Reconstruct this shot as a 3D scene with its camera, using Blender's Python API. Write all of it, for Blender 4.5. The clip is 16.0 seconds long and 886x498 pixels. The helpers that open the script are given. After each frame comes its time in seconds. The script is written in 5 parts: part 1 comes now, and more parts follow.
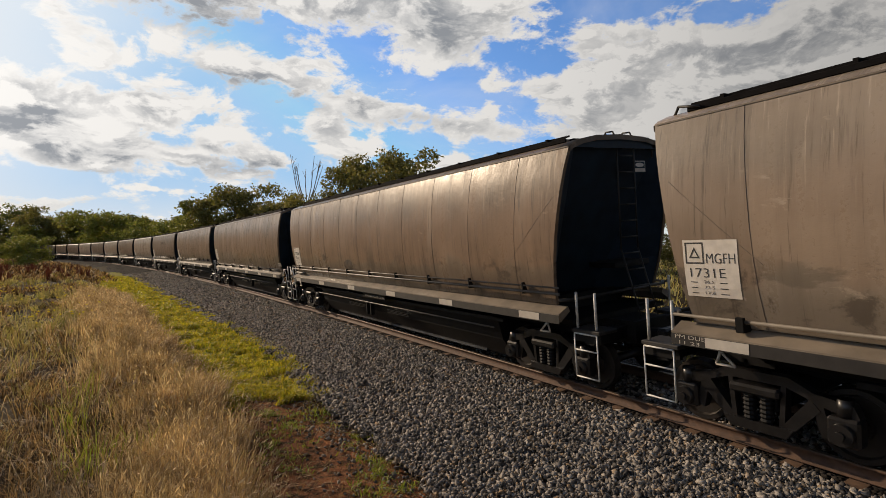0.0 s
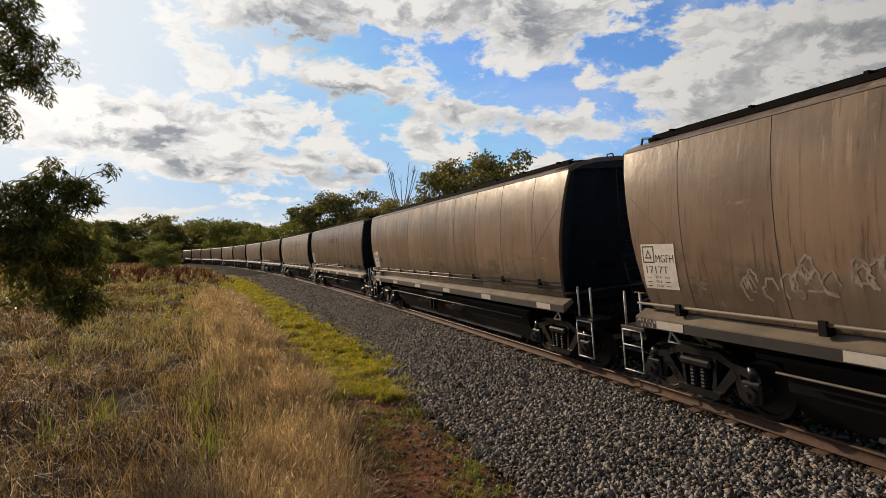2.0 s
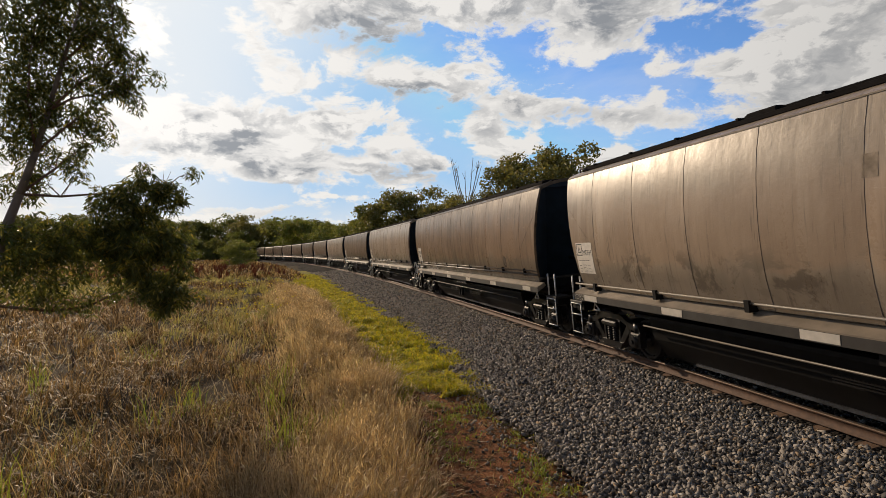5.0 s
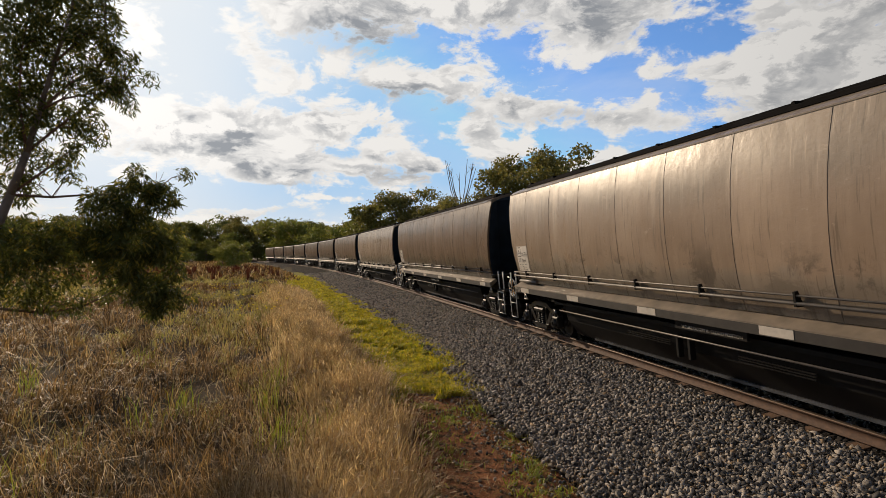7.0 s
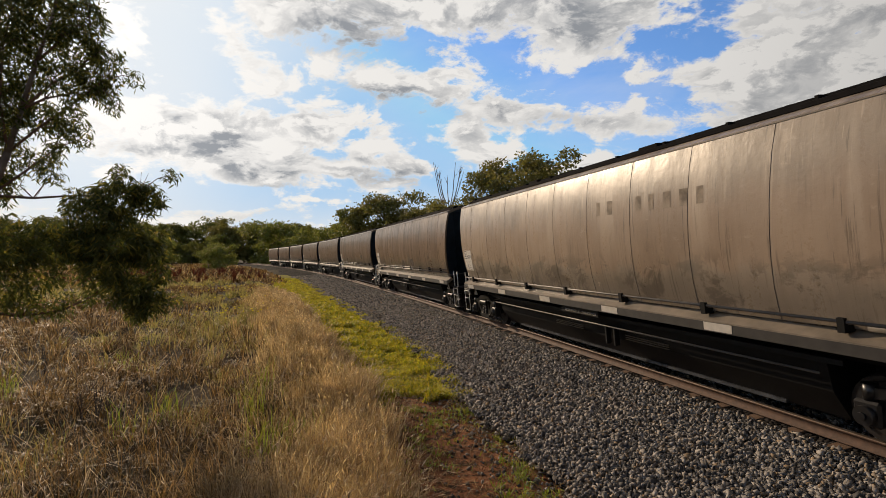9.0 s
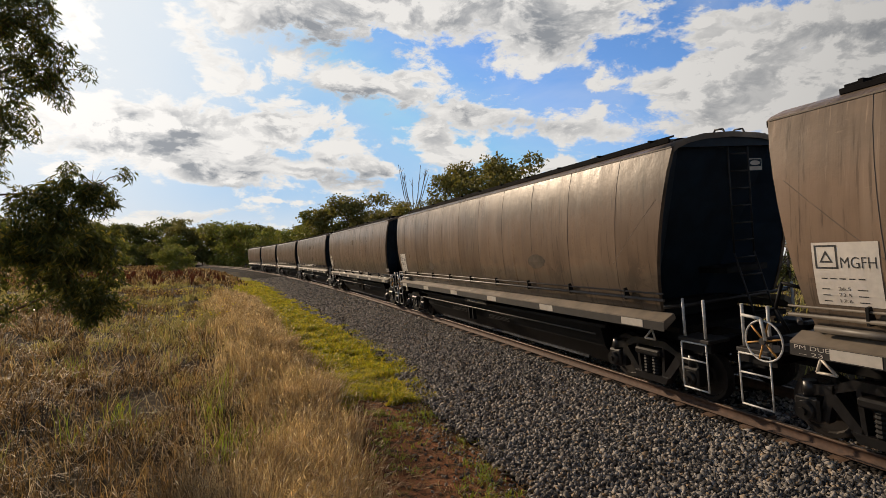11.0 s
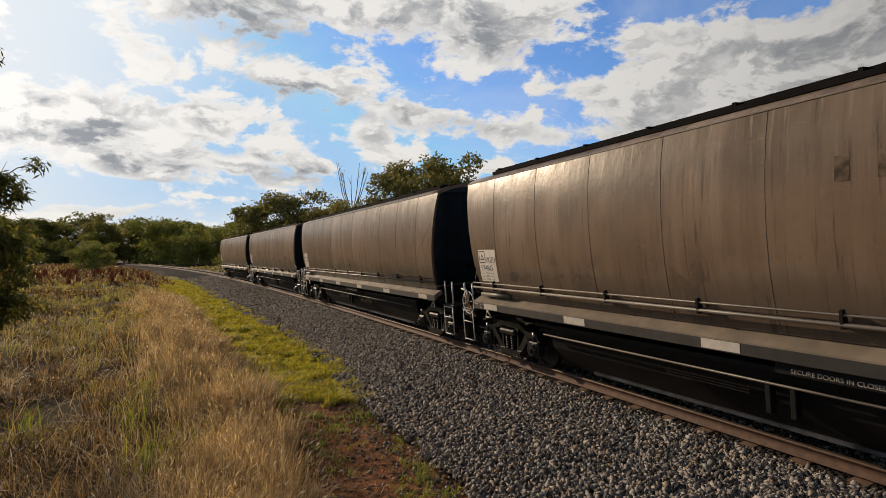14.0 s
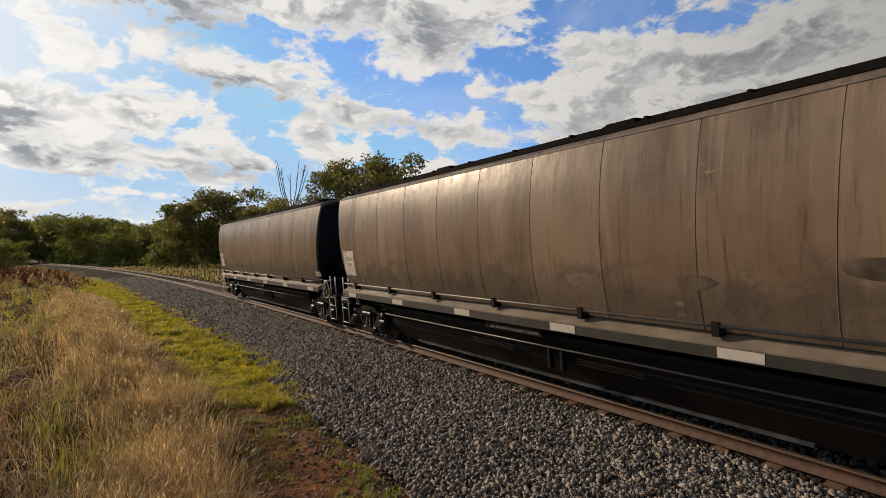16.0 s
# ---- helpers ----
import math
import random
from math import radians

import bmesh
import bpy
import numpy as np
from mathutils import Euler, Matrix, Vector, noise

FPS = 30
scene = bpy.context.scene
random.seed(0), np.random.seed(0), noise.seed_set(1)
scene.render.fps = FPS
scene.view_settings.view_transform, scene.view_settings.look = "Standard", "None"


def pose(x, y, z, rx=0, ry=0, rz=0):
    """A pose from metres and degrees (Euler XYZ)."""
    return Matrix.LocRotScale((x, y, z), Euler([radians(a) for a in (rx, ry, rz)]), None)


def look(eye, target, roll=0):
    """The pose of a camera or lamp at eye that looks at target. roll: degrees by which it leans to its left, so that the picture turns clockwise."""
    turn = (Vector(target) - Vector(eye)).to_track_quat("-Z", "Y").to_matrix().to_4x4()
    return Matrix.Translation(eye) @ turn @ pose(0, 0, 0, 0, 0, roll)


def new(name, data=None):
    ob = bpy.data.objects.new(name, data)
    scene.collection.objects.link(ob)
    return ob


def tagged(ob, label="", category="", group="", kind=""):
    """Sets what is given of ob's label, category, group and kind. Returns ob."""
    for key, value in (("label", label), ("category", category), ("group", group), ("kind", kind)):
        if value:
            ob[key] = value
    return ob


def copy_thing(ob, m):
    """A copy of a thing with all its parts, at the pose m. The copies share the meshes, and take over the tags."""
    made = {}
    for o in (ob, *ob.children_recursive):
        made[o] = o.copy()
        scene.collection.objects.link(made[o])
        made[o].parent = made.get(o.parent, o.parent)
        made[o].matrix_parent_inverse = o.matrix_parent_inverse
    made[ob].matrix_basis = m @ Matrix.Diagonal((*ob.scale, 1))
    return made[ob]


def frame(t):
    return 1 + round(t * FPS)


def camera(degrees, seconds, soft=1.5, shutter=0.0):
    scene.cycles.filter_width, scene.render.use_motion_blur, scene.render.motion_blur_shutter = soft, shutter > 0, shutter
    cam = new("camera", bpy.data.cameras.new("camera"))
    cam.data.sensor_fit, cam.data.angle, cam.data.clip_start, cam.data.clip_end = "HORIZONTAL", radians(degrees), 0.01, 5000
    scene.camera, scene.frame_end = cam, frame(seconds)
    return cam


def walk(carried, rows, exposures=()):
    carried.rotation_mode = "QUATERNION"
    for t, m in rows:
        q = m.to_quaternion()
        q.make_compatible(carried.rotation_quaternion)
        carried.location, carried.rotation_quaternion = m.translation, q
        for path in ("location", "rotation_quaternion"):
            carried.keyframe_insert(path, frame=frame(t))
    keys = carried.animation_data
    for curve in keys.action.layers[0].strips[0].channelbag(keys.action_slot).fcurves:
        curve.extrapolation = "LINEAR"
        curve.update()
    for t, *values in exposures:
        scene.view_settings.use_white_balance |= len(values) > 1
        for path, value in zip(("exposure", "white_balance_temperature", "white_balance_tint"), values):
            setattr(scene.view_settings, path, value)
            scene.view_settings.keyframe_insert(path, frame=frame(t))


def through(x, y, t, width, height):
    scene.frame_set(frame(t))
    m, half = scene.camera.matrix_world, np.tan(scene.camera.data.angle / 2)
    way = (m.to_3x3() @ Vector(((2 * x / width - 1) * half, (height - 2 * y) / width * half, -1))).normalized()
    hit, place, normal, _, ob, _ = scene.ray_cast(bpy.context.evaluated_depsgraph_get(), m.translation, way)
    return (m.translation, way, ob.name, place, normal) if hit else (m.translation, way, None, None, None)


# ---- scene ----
cam = camera(80.26, 16.0, soft=0.5)
EYE_Z = 2.368
# seconds, yaw, pitch, roll of the hand-held camera, which turns on one spot
TURNS = [(0.0, 0, 0.24, 0), (0.5, 2.54, 0.23, -0.07), (1.0, 5.07, 0.23, -0.16), (1.5, 7.57, 0.33, -0.24),
         (2.0, 10.14, 0.57, -0.34), (2.5, 12.49, 0.54, -0.51), (3.0, 14.31, 0.29, -0.71), (3.5, 15.57, 0.14, -0.85),
         (4.0, 16.36, 0.07, -0.85), (5.2, 17.2, 0.2, -0.72), (6.5, 16.85, 0.33, -0.64), (7.0, 16.54, 0.34, -0.66), (7.5, 16.30, 0.34, -0.62),
         (8.0, 16.05, 0.42, -0.63), (8.5, 15.64, 0.49, -0.59), (9.0, 15.23, 0.62, -0.54), (10.2, 13.1, 0.78, -0.42), (11.5, 10.33, 0.88, -0.32),
         (12.0, 9.30, 0.80, -0.32), (12.5, 8.29, 0.67, -0.28), (13.0, 7.22, 0.67, -0.20), (13.5, 6.01, 0.75, -0.12),
         (14.0, 4.74, 0.77, -0.05), (14.5, 3.46, 0.57, -0.07), (15.0, 2.06, 0.55, -0.02), (15.5, 0.47, 0.61, 0.0),
         (16.0, -1.58, 0.79, 0.09)]
walk(cam, [(t, pose(0, 0, EYE_Z, 90 + p, 0, y) @ pose(0, 0, 0, 0, 0, r)) for t, y, p, r in TURNS])

# ---- world and sun ----
SUN_AZ, SUN_EL = radians(56), radians(21)      # to the left of straight ahead, above the horizon
world = bpy.data.worlds.new("sky")
scene.world = world
world.use_nodes = True


class Nodes:
    """Short hand for building node trees."""

    def __init__(self, tree):
        self.t = tree
        tree.nodes.clear()

    def add(self, kind, _out=0, **kw):
        n = self.t.nodes.new(kind)
        for k, v in kw.items():
            if k in ("operation", "blend_type", "data_type", "noise_dimensions", "sky_type", "sun_disc", "sun_elevation", "sun_rotation",
                     "air_density", "dust_density", "ozone_density", "feature", "vector_type", "altitude", "interpolation_type", "clamp", "use_clamp", "normalize"):
                if k == "blend_type":
                    n.blend_type = v
                elif k == "operation":
                    n.operation = v
                elif k == "data_type":
                    n.data_type = v
                elif k == "noise_dimensions":
                    n.noise_dimensions = v
                elif k == "sky_type":
                    n.sky_type = v
                elif k == "sun_disc":
                    n.sun_disc = v
                elif k == "sun_elevation":
                    n.sun_elevation = v
                elif k == "sun_rotation":
                    n.sun_rotation = v
                elif k == "dust_density":
                    n.dust_density = v
                elif k == "air_density":
                    n.air_density = v
                elif k == "ozone_density":
                    n.ozone_density = v
                elif k == "feature":
                    n.feature = v
                elif k == "vector_type":
                    n.vector_type = v
                elif k == "interpolation_type":
                    n.interpolation_type = v
                elif k == "use_clamp":
                    n.use_clamp = v
        return n

    def link(self, a, b):
        self.t.links.new(a, b)

    def put(self, sock, v):
        if hasattr(v, "is_output"):
            self.link(v, sock)
        elif isinstance(v, (tuple, list)) and len(v) == 3 and sock.type == "RGBA":
            sock.default_value = (*v, 1)
        else:
            sock.default_value = v

    def math(self, op, a, b=0.0, c=0.0, clamp=False):
        n = self.add("ShaderNodeMath", operation=op, use_clamp=clamp)
        for i, v in enumerate((a, b, c)):
            self.put(n.inputs[i], v)
        return n.outputs[0]

    def vmath(self, op, a, b=(0, 0, 0)):
        n = self.add("ShaderNodeVectorMath", operation=op)
        self.put(n.inputs[0], a)
        if op == "SCALE":
            self.put(n.inputs["Scale"], b)
        else:
            self.put(n.inputs[1], b)
        return n.outputs["Value"] if op in ("DOT_PRODUCT", "LENGTH") else n.outputs[0]

    def mix(self, f, a, b, kind="MIX"):
        n = self.add("ShaderNodeMix", data_type="RGBA", blend_type=kind)
        self.put(n.inputs[0], f)
        self.put(n.inputs[6], a)
        self.put(n.inputs[7], b)
        return n.outputs[2]

    def noise(self, vec, scale, detail=4.0, rough=0.55, dist=0.0):
        n = self.add("ShaderNodeTexNoise")
        if vec is not None:
            self.link(vec, n.inputs["Vector"])
        n.inputs["Scale"].default_value, n.inputs["Detail"].default_value = scale, detail
        n.inputs["Roughness"].default_value, n.inputs["Distortion"].default_value = rough, dist
        return n.outputs[0]

    def ramp(self, f, lo, hi, a=0.0, b=1.0):
        n = self.add("ShaderNodeMapRange", interpolation_type="SMOOTHSTEP")
        for i, v in enumerate((f, lo, hi, a, b)):
            self.put(n.inputs[i], v)
        return n.outputs[0]

    def comb(self, x, y, z):
        n = self.add("ShaderNodeCombineXYZ")
        for i, v in enumerate((x, y, z)):
            self.put(n.inputs[i], v)
        return n.outputs[0]

    def sep(self, v):
        n = self.add("ShaderNodeSeparateXYZ")
        self.link(v, n.inputs[0])
        return n.outputs


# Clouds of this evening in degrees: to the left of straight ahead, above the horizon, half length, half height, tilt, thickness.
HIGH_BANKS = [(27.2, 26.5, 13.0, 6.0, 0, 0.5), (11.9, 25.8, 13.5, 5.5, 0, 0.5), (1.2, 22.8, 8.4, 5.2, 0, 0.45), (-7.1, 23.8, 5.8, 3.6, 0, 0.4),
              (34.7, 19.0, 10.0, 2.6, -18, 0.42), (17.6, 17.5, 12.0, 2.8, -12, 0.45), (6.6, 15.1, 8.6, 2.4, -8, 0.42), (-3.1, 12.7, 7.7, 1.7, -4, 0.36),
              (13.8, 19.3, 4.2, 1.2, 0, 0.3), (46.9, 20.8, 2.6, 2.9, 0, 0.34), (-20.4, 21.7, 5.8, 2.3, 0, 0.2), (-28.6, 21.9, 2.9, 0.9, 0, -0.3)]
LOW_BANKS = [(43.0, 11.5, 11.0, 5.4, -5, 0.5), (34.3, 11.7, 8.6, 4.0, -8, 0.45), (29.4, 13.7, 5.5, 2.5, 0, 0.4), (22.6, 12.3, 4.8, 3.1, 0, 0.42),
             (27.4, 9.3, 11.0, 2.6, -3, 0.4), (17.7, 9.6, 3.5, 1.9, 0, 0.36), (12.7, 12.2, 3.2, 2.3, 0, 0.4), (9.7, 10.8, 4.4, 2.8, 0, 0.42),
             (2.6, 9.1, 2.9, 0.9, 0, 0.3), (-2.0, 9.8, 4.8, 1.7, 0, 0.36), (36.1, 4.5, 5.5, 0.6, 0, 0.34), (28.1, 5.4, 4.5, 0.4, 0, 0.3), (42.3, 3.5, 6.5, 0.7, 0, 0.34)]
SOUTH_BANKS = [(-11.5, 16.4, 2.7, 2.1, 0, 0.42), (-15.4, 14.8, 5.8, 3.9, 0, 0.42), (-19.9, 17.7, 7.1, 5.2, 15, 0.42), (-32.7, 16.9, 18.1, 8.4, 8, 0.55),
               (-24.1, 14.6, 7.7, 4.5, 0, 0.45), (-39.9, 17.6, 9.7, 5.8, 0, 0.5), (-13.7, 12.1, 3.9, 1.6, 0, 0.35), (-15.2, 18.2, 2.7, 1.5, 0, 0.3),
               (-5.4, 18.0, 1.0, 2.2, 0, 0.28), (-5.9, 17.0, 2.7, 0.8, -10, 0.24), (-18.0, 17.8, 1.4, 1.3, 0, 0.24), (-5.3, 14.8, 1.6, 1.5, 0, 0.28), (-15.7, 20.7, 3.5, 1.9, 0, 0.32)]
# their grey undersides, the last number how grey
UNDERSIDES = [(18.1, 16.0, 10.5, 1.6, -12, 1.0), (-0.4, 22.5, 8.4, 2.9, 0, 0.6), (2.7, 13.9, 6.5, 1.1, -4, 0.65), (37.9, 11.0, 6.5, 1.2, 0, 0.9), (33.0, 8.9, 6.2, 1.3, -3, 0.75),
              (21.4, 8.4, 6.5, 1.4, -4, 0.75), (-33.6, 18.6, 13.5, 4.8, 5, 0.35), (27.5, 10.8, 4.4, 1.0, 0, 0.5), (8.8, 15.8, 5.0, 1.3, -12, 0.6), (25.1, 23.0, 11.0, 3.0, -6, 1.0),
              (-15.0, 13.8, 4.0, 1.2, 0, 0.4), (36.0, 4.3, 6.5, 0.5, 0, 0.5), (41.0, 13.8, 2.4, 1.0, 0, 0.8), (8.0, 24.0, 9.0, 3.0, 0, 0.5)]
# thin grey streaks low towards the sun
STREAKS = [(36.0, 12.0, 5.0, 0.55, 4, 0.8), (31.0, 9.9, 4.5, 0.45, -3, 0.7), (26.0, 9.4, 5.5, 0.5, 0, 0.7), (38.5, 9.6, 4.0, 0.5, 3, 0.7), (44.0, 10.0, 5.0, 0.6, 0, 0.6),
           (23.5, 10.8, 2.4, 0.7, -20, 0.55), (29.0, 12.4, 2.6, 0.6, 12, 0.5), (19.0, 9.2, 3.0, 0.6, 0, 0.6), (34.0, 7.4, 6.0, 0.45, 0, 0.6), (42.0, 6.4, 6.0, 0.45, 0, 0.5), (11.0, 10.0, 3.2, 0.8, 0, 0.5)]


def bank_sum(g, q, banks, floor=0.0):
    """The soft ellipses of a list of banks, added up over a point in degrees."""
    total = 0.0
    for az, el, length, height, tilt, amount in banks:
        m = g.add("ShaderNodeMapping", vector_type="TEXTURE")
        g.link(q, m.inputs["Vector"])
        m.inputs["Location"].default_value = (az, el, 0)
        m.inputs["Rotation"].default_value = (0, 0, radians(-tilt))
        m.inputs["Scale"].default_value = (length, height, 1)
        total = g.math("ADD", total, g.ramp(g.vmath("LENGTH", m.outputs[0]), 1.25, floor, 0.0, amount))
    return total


def build_sky():
    g = Nodes(world.node_tree)
    sky = g.add("ShaderNodeTexSky", sky_type="NISHITA", sun_disc=False, sun_elevation=SUN_EL, sun_rotation=-SUN_AZ,
                dust_density=1.0, air_density=1.0, ozone_density=2.0)
    d = g.add("ShaderNodeTexCoord").outputs["Generated"]
    d = g.vmath("NORMALIZE", d)
    x, y, z = g.sep(d)
    tall = g.vmath("MULTIPLY", d, (1.0, 1.0, 1.9))
    big = g.noise(tall, 3.4, 3.0, 0.5, 0.2)
    puff = g.noise(tall, 9.0, 11.0, 0.62, 0.35)
    # the same clouds a little nearer to the sun: thick there means a shaded side here
    nearer = g.vmath("ADD", tall, (-0.018 * math.sin(SUN_AZ), 0.018 * math.cos(SUN_AZ), 0.030))
    puff2 = g.noise(nearer, 9.0, 8.0, 0.60, 0.35)
    curl = g.noise(g.vmath("ADD", tall, (2.1, 7.7, 3.3)), 24.0, 8.0, 0.62, 0.5)
    az = g.math("MULTIPLY", g.math("ARCTAN2", g.math("MULTIPLY", x, -1.0), y), math.degrees(1))
    el = g.math("MULTIPLY", g.math("ARCSINE", z), math.degrees(1))
    wob = g.math("SUBTRACT", g.noise(tall, 6.5, 5.0, 0.6), 0.5)
    wob2 = g.math("SUBTRACT", g.noise(g.vmath("ADD", tall, (5.3, 1.7, 0.4)), 7.5, 5.0, 0.6), 0.5)
    q = g.comb(g.math("ADD", az, g.math("MULTIPLY", wob, 7.0)), g.math("ADD", el, g.math("MULTIPLY", wob2, 4.5)), 0.0)
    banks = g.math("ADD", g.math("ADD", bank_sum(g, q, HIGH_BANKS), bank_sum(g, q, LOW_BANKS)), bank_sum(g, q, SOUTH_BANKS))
    banks = g.math("ADD", g.math("MULTIPLY", g.math("MINIMUM", banks, 0.60), 0.86), 0.03)
    # broken cloud over the rest of the sky
    beyond = g.math("MAXIMUM", g.ramp(el, 24.0, 34.0), g.math("MAXIMUM", g.ramp(az, 48.0, 60.0), g.ramp(az, -44.0, -54.0)))
    rest = g.math("MULTIPLY", beyond, g.ramp(big, 0.36, 0.62, 0.05, 0.55))
    body = g.math("ADD", banks, rest)
    thick = g.math("ADD", body, g.math("ADD", g.math("MULTIPLY", g.math("SUBTRACT", puff, 0.5), 1.45), g.math("MULTIPLY", g.math("SUBTRACT", curl, 0.5), 0.55)))
    cover = g.ramp(thick, 0.10, 0.29)
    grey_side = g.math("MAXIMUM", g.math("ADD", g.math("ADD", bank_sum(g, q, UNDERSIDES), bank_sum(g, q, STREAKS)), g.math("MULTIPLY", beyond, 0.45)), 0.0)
    relief = g.math("ADD", g.ramp(g.math("SUBTRACT", puff, puff2), -0.08, 0.08, 0.54, -0.25), g.ramp(curl, 0.35, 0.65, 0.18, -0.18))
    core = g.math("ADD", g.math("MULTIPLY", grey_side, g.ramp(g.math("ADD", puff, g.math("MULTIPLY", g.math("SUBTRACT", curl, 0.5), 0.5)), 0.36, 0.60, 0.25, 1.0)), g.math("MULTIPLY", relief, g.ramp(thick, 0.2, 0.5)), 0.0, True)
    sun = (-math.sin(SUN_AZ) * math.cos(SUN_EL), math.cos(SUN_AZ) * math.cos(SUN_EL), math.sin(SUN_EL))
    near = g.math("MAXIMUM", g.vmath("DOT_PRODUCT", d, sun), 0.0)
    glow = g.math("POWER", near, 14.0)
    disc = g.math("POWER", near, 300.0)
    lit = g.math("ADD", g.math("ADD", 8.3, g.math("MULTIPLY", glow, 2.9)), g.math("MULTIPLY", disc, 9.0))
    # duller away from the low sun; unseen cloud overhead dimmed to cut ambient light
    dull = g.math("MULTIPLY", g.ramp(z, 0.42, 0.75, 1.0, 0.20), g.ramp(g.vmath("DOT_PRODUCT", d, sun), -0.4, 0.80, 0.34, 1.0))
    lit = g.math("MULTIPLY", lit, dull)
    white = g.vmath("SCALE", (1.0, 0.97, 0.93), lit)
    grey = g.vmath("SCALE", (0.60, 0.63, 0.68), g.math("MULTIPLY", lit, 0.58))
    cloud = g.mix(core, white, grey)
    blue = g.vmath("MULTIPLY", sky.outputs[0], (0.80, 1.20, 1.72))
    blue = g.vmath("MINIMUM", blue, (3.6, 5.9, 8.6))
    veil = g.ramp(g.noise(tall, 3.0, 6.0, 0.6, 0.4), 0.40, 0.80, 0.02, 0.30)
    blue = g.mix(veil, blue, (8.2, 8.1, 8.0))
    blue = g.mix(g.ramp(near, 0.86, 1.0, 0.0, 0.75), blue, (9.8, 9.6, 9.2))
    blue = g.vmath("ADD", blue, g.vmath("SCALE", (1.0, 0.95, 0.88), g.math("MULTIPLY", disc, 6.0)))
    col = g.mix(cover, blue, cloud)
    col = g.mix(g.ramp(z, 0.01, 0.14, 0.72, 0.0), col, (8.7, 8.5, 8.0))
    bg = g.add("ShaderNodeBackground")
    g.link(col, bg.inputs[0])
    bg.inputs[1].default_value = 0.10
    out = g.add("ShaderNodeOutputWorld")
    g.link(bg.outputs[0], out.inputs[0])


build_sky()
sun = new("sun", bpy.data.lights.new("sun", "SUN"))
sun.data.energy, sun.data.angle, sun.data.color = 3.9, radians(0.8), (1.0, 0.78, 0.55)
sun.matrix_world = look((-math.sin(SUN_AZ) * 60, math.cos(SUN_AZ) * 60, math.tan(SUN_EL) * 60), (0, 0, 0))
scene.view_settings.exposure = 0.0

# ---- plan: a canted curve of one radius ----
TH0, KAPPA, X0 = radians(30.48), 0.00129, 9.009
RADIUS = 1 / KAPPA
CX, CY = X0 - math.cos(TH0) * RADIUS, -math.sin(TH0) * RADIUS
CANT, AXIS_Z = 5.0, 0.066


def plan(s, n):
    """The place s metres along the track and n metres from its middle, towards the inside of the curve."""
    a = TH0 + KAPPA * s
    return CX + math.cos(a) * (RADIUS - n), CY + math.sin(a) * (RADIUS - n)


def plan_np(s, n):
    a = TH0 + KAPPA * s
    return CX + np.cos(a) * (RADIUS - n), CY + np.sin(a) * (RADIUS - n)


def off_np(x, y):
    """The reverse of plan_np."""
    return (np.arctan2(y - CY, x - CX) - TH0) * RADIUS, RADIUS - np.hypot(x - CX, y - CY)


def on_track(s, z=AXIS_Z):
    """The pose of a thing that stands on the track: its x along the rails, its y to the inside of the curve."""
    x, y = plan(s, 0)
    return pose(x, y, z, -CANT, 0, math.degrees(TH0 + KAPPA * s) + 90)


def toe(s):
    return np.interp(s, [-40, 6, 10, 15.5, 18.5, 25, 32, 45, 90], [4.0, 4.15, 4.35, 4.4, 4.05, 4.1, 4.4, 4.75, 4.5])


def bank(s):
    """Where the tall grass begins."""
    return np.interp(s, [-40, 6, 10.5, 14, 20, 32, 60, 120], [7.1, 6.9, 6.65, 6.55, 6.85, 7.35, 7.7, 7.9])


def vnoise(x, y, seed=0):
    """Smooth value noise in the plane, -1 to 1."""
    xi, yi = np.floor(x).astype(np.int64), np.floor(y).astype(np.int64)
    fx, fy = x - xi, y - yi
    fx, fy = fx * fx * (3 - 2 * fx), fy * fy * (3 - 2 * fy)

    def h(a, b):
        v = np.sin(a * 127.1 + b * 311.7 + seed * 74.7) * 43758.5453
        return (v - np.floor(v)) * 2 - 1
    return (h(xi, yi) * (1 - fx) + h(xi + 1, yi) * fx) * (1 - fy) + (h(xi, yi + 1) * (1 - fx) + h(xi + 1, yi + 1) * fx) * fy


def ground_z(x, y):
    s, n = off_np(x, y)
    t, b = toe(s), bank(s)
    inside = np.where(n < 2.0, -0.26,
                      np.where(n < t, -0.26 - 0.26 * (n - 2.0) / (t - 2.0),
                               np.where(n < b, -0.52 + 0.10 * (n - t) / np.maximum(b - t, .1),
                                        -0.42 + 0.42 * np.clip((n - b) / 1.6, 0, 1))))
    outer = np.where(n > -2.3, -0.12, np.where(n > -4.2, -0.12 - 0.45 * (-2.3 - n) / 1.9, -0.57 + 0.5 * np.clip((-4.2 - n) / 12, 0, 1)))
    z = np.where(n > -1.0, inside, outer)
    soft = np.clip((np.abs(n) - 4.5) / 3, 0, 1)
    z = z + 0.10 * vnoise(x * .5, y * .5, 1) * soft + 0.04 * vnoise(x * 1.7, y * 1.7, 2) * np.clip((n - t) / .6, 0, 1)
    return z


# ---- materials ----
def material(name, build):
    m = bpy.data.materials.new(name)
    m.use_nodes = True
    g = Nodes(m.node_tree)
    b = g.add("ShaderNodeBsdfPrincipled")
    out = g.add("ShaderNodeOutputMaterial")
    g.link(b.outputs[0], out.inputs[0])
    build(g, b)
    return m


def bump(g, b, height, strength=0.3, distance=0.01):
    n = g.add("ShaderNodeBump")
    n.inputs["Strength"].default_value, n.inputs["Distance"].default_value = strength, distance
    g.link(height, n.inputs["Height"])
    g.link(n.outputs[0], b.inputs["Normal"])


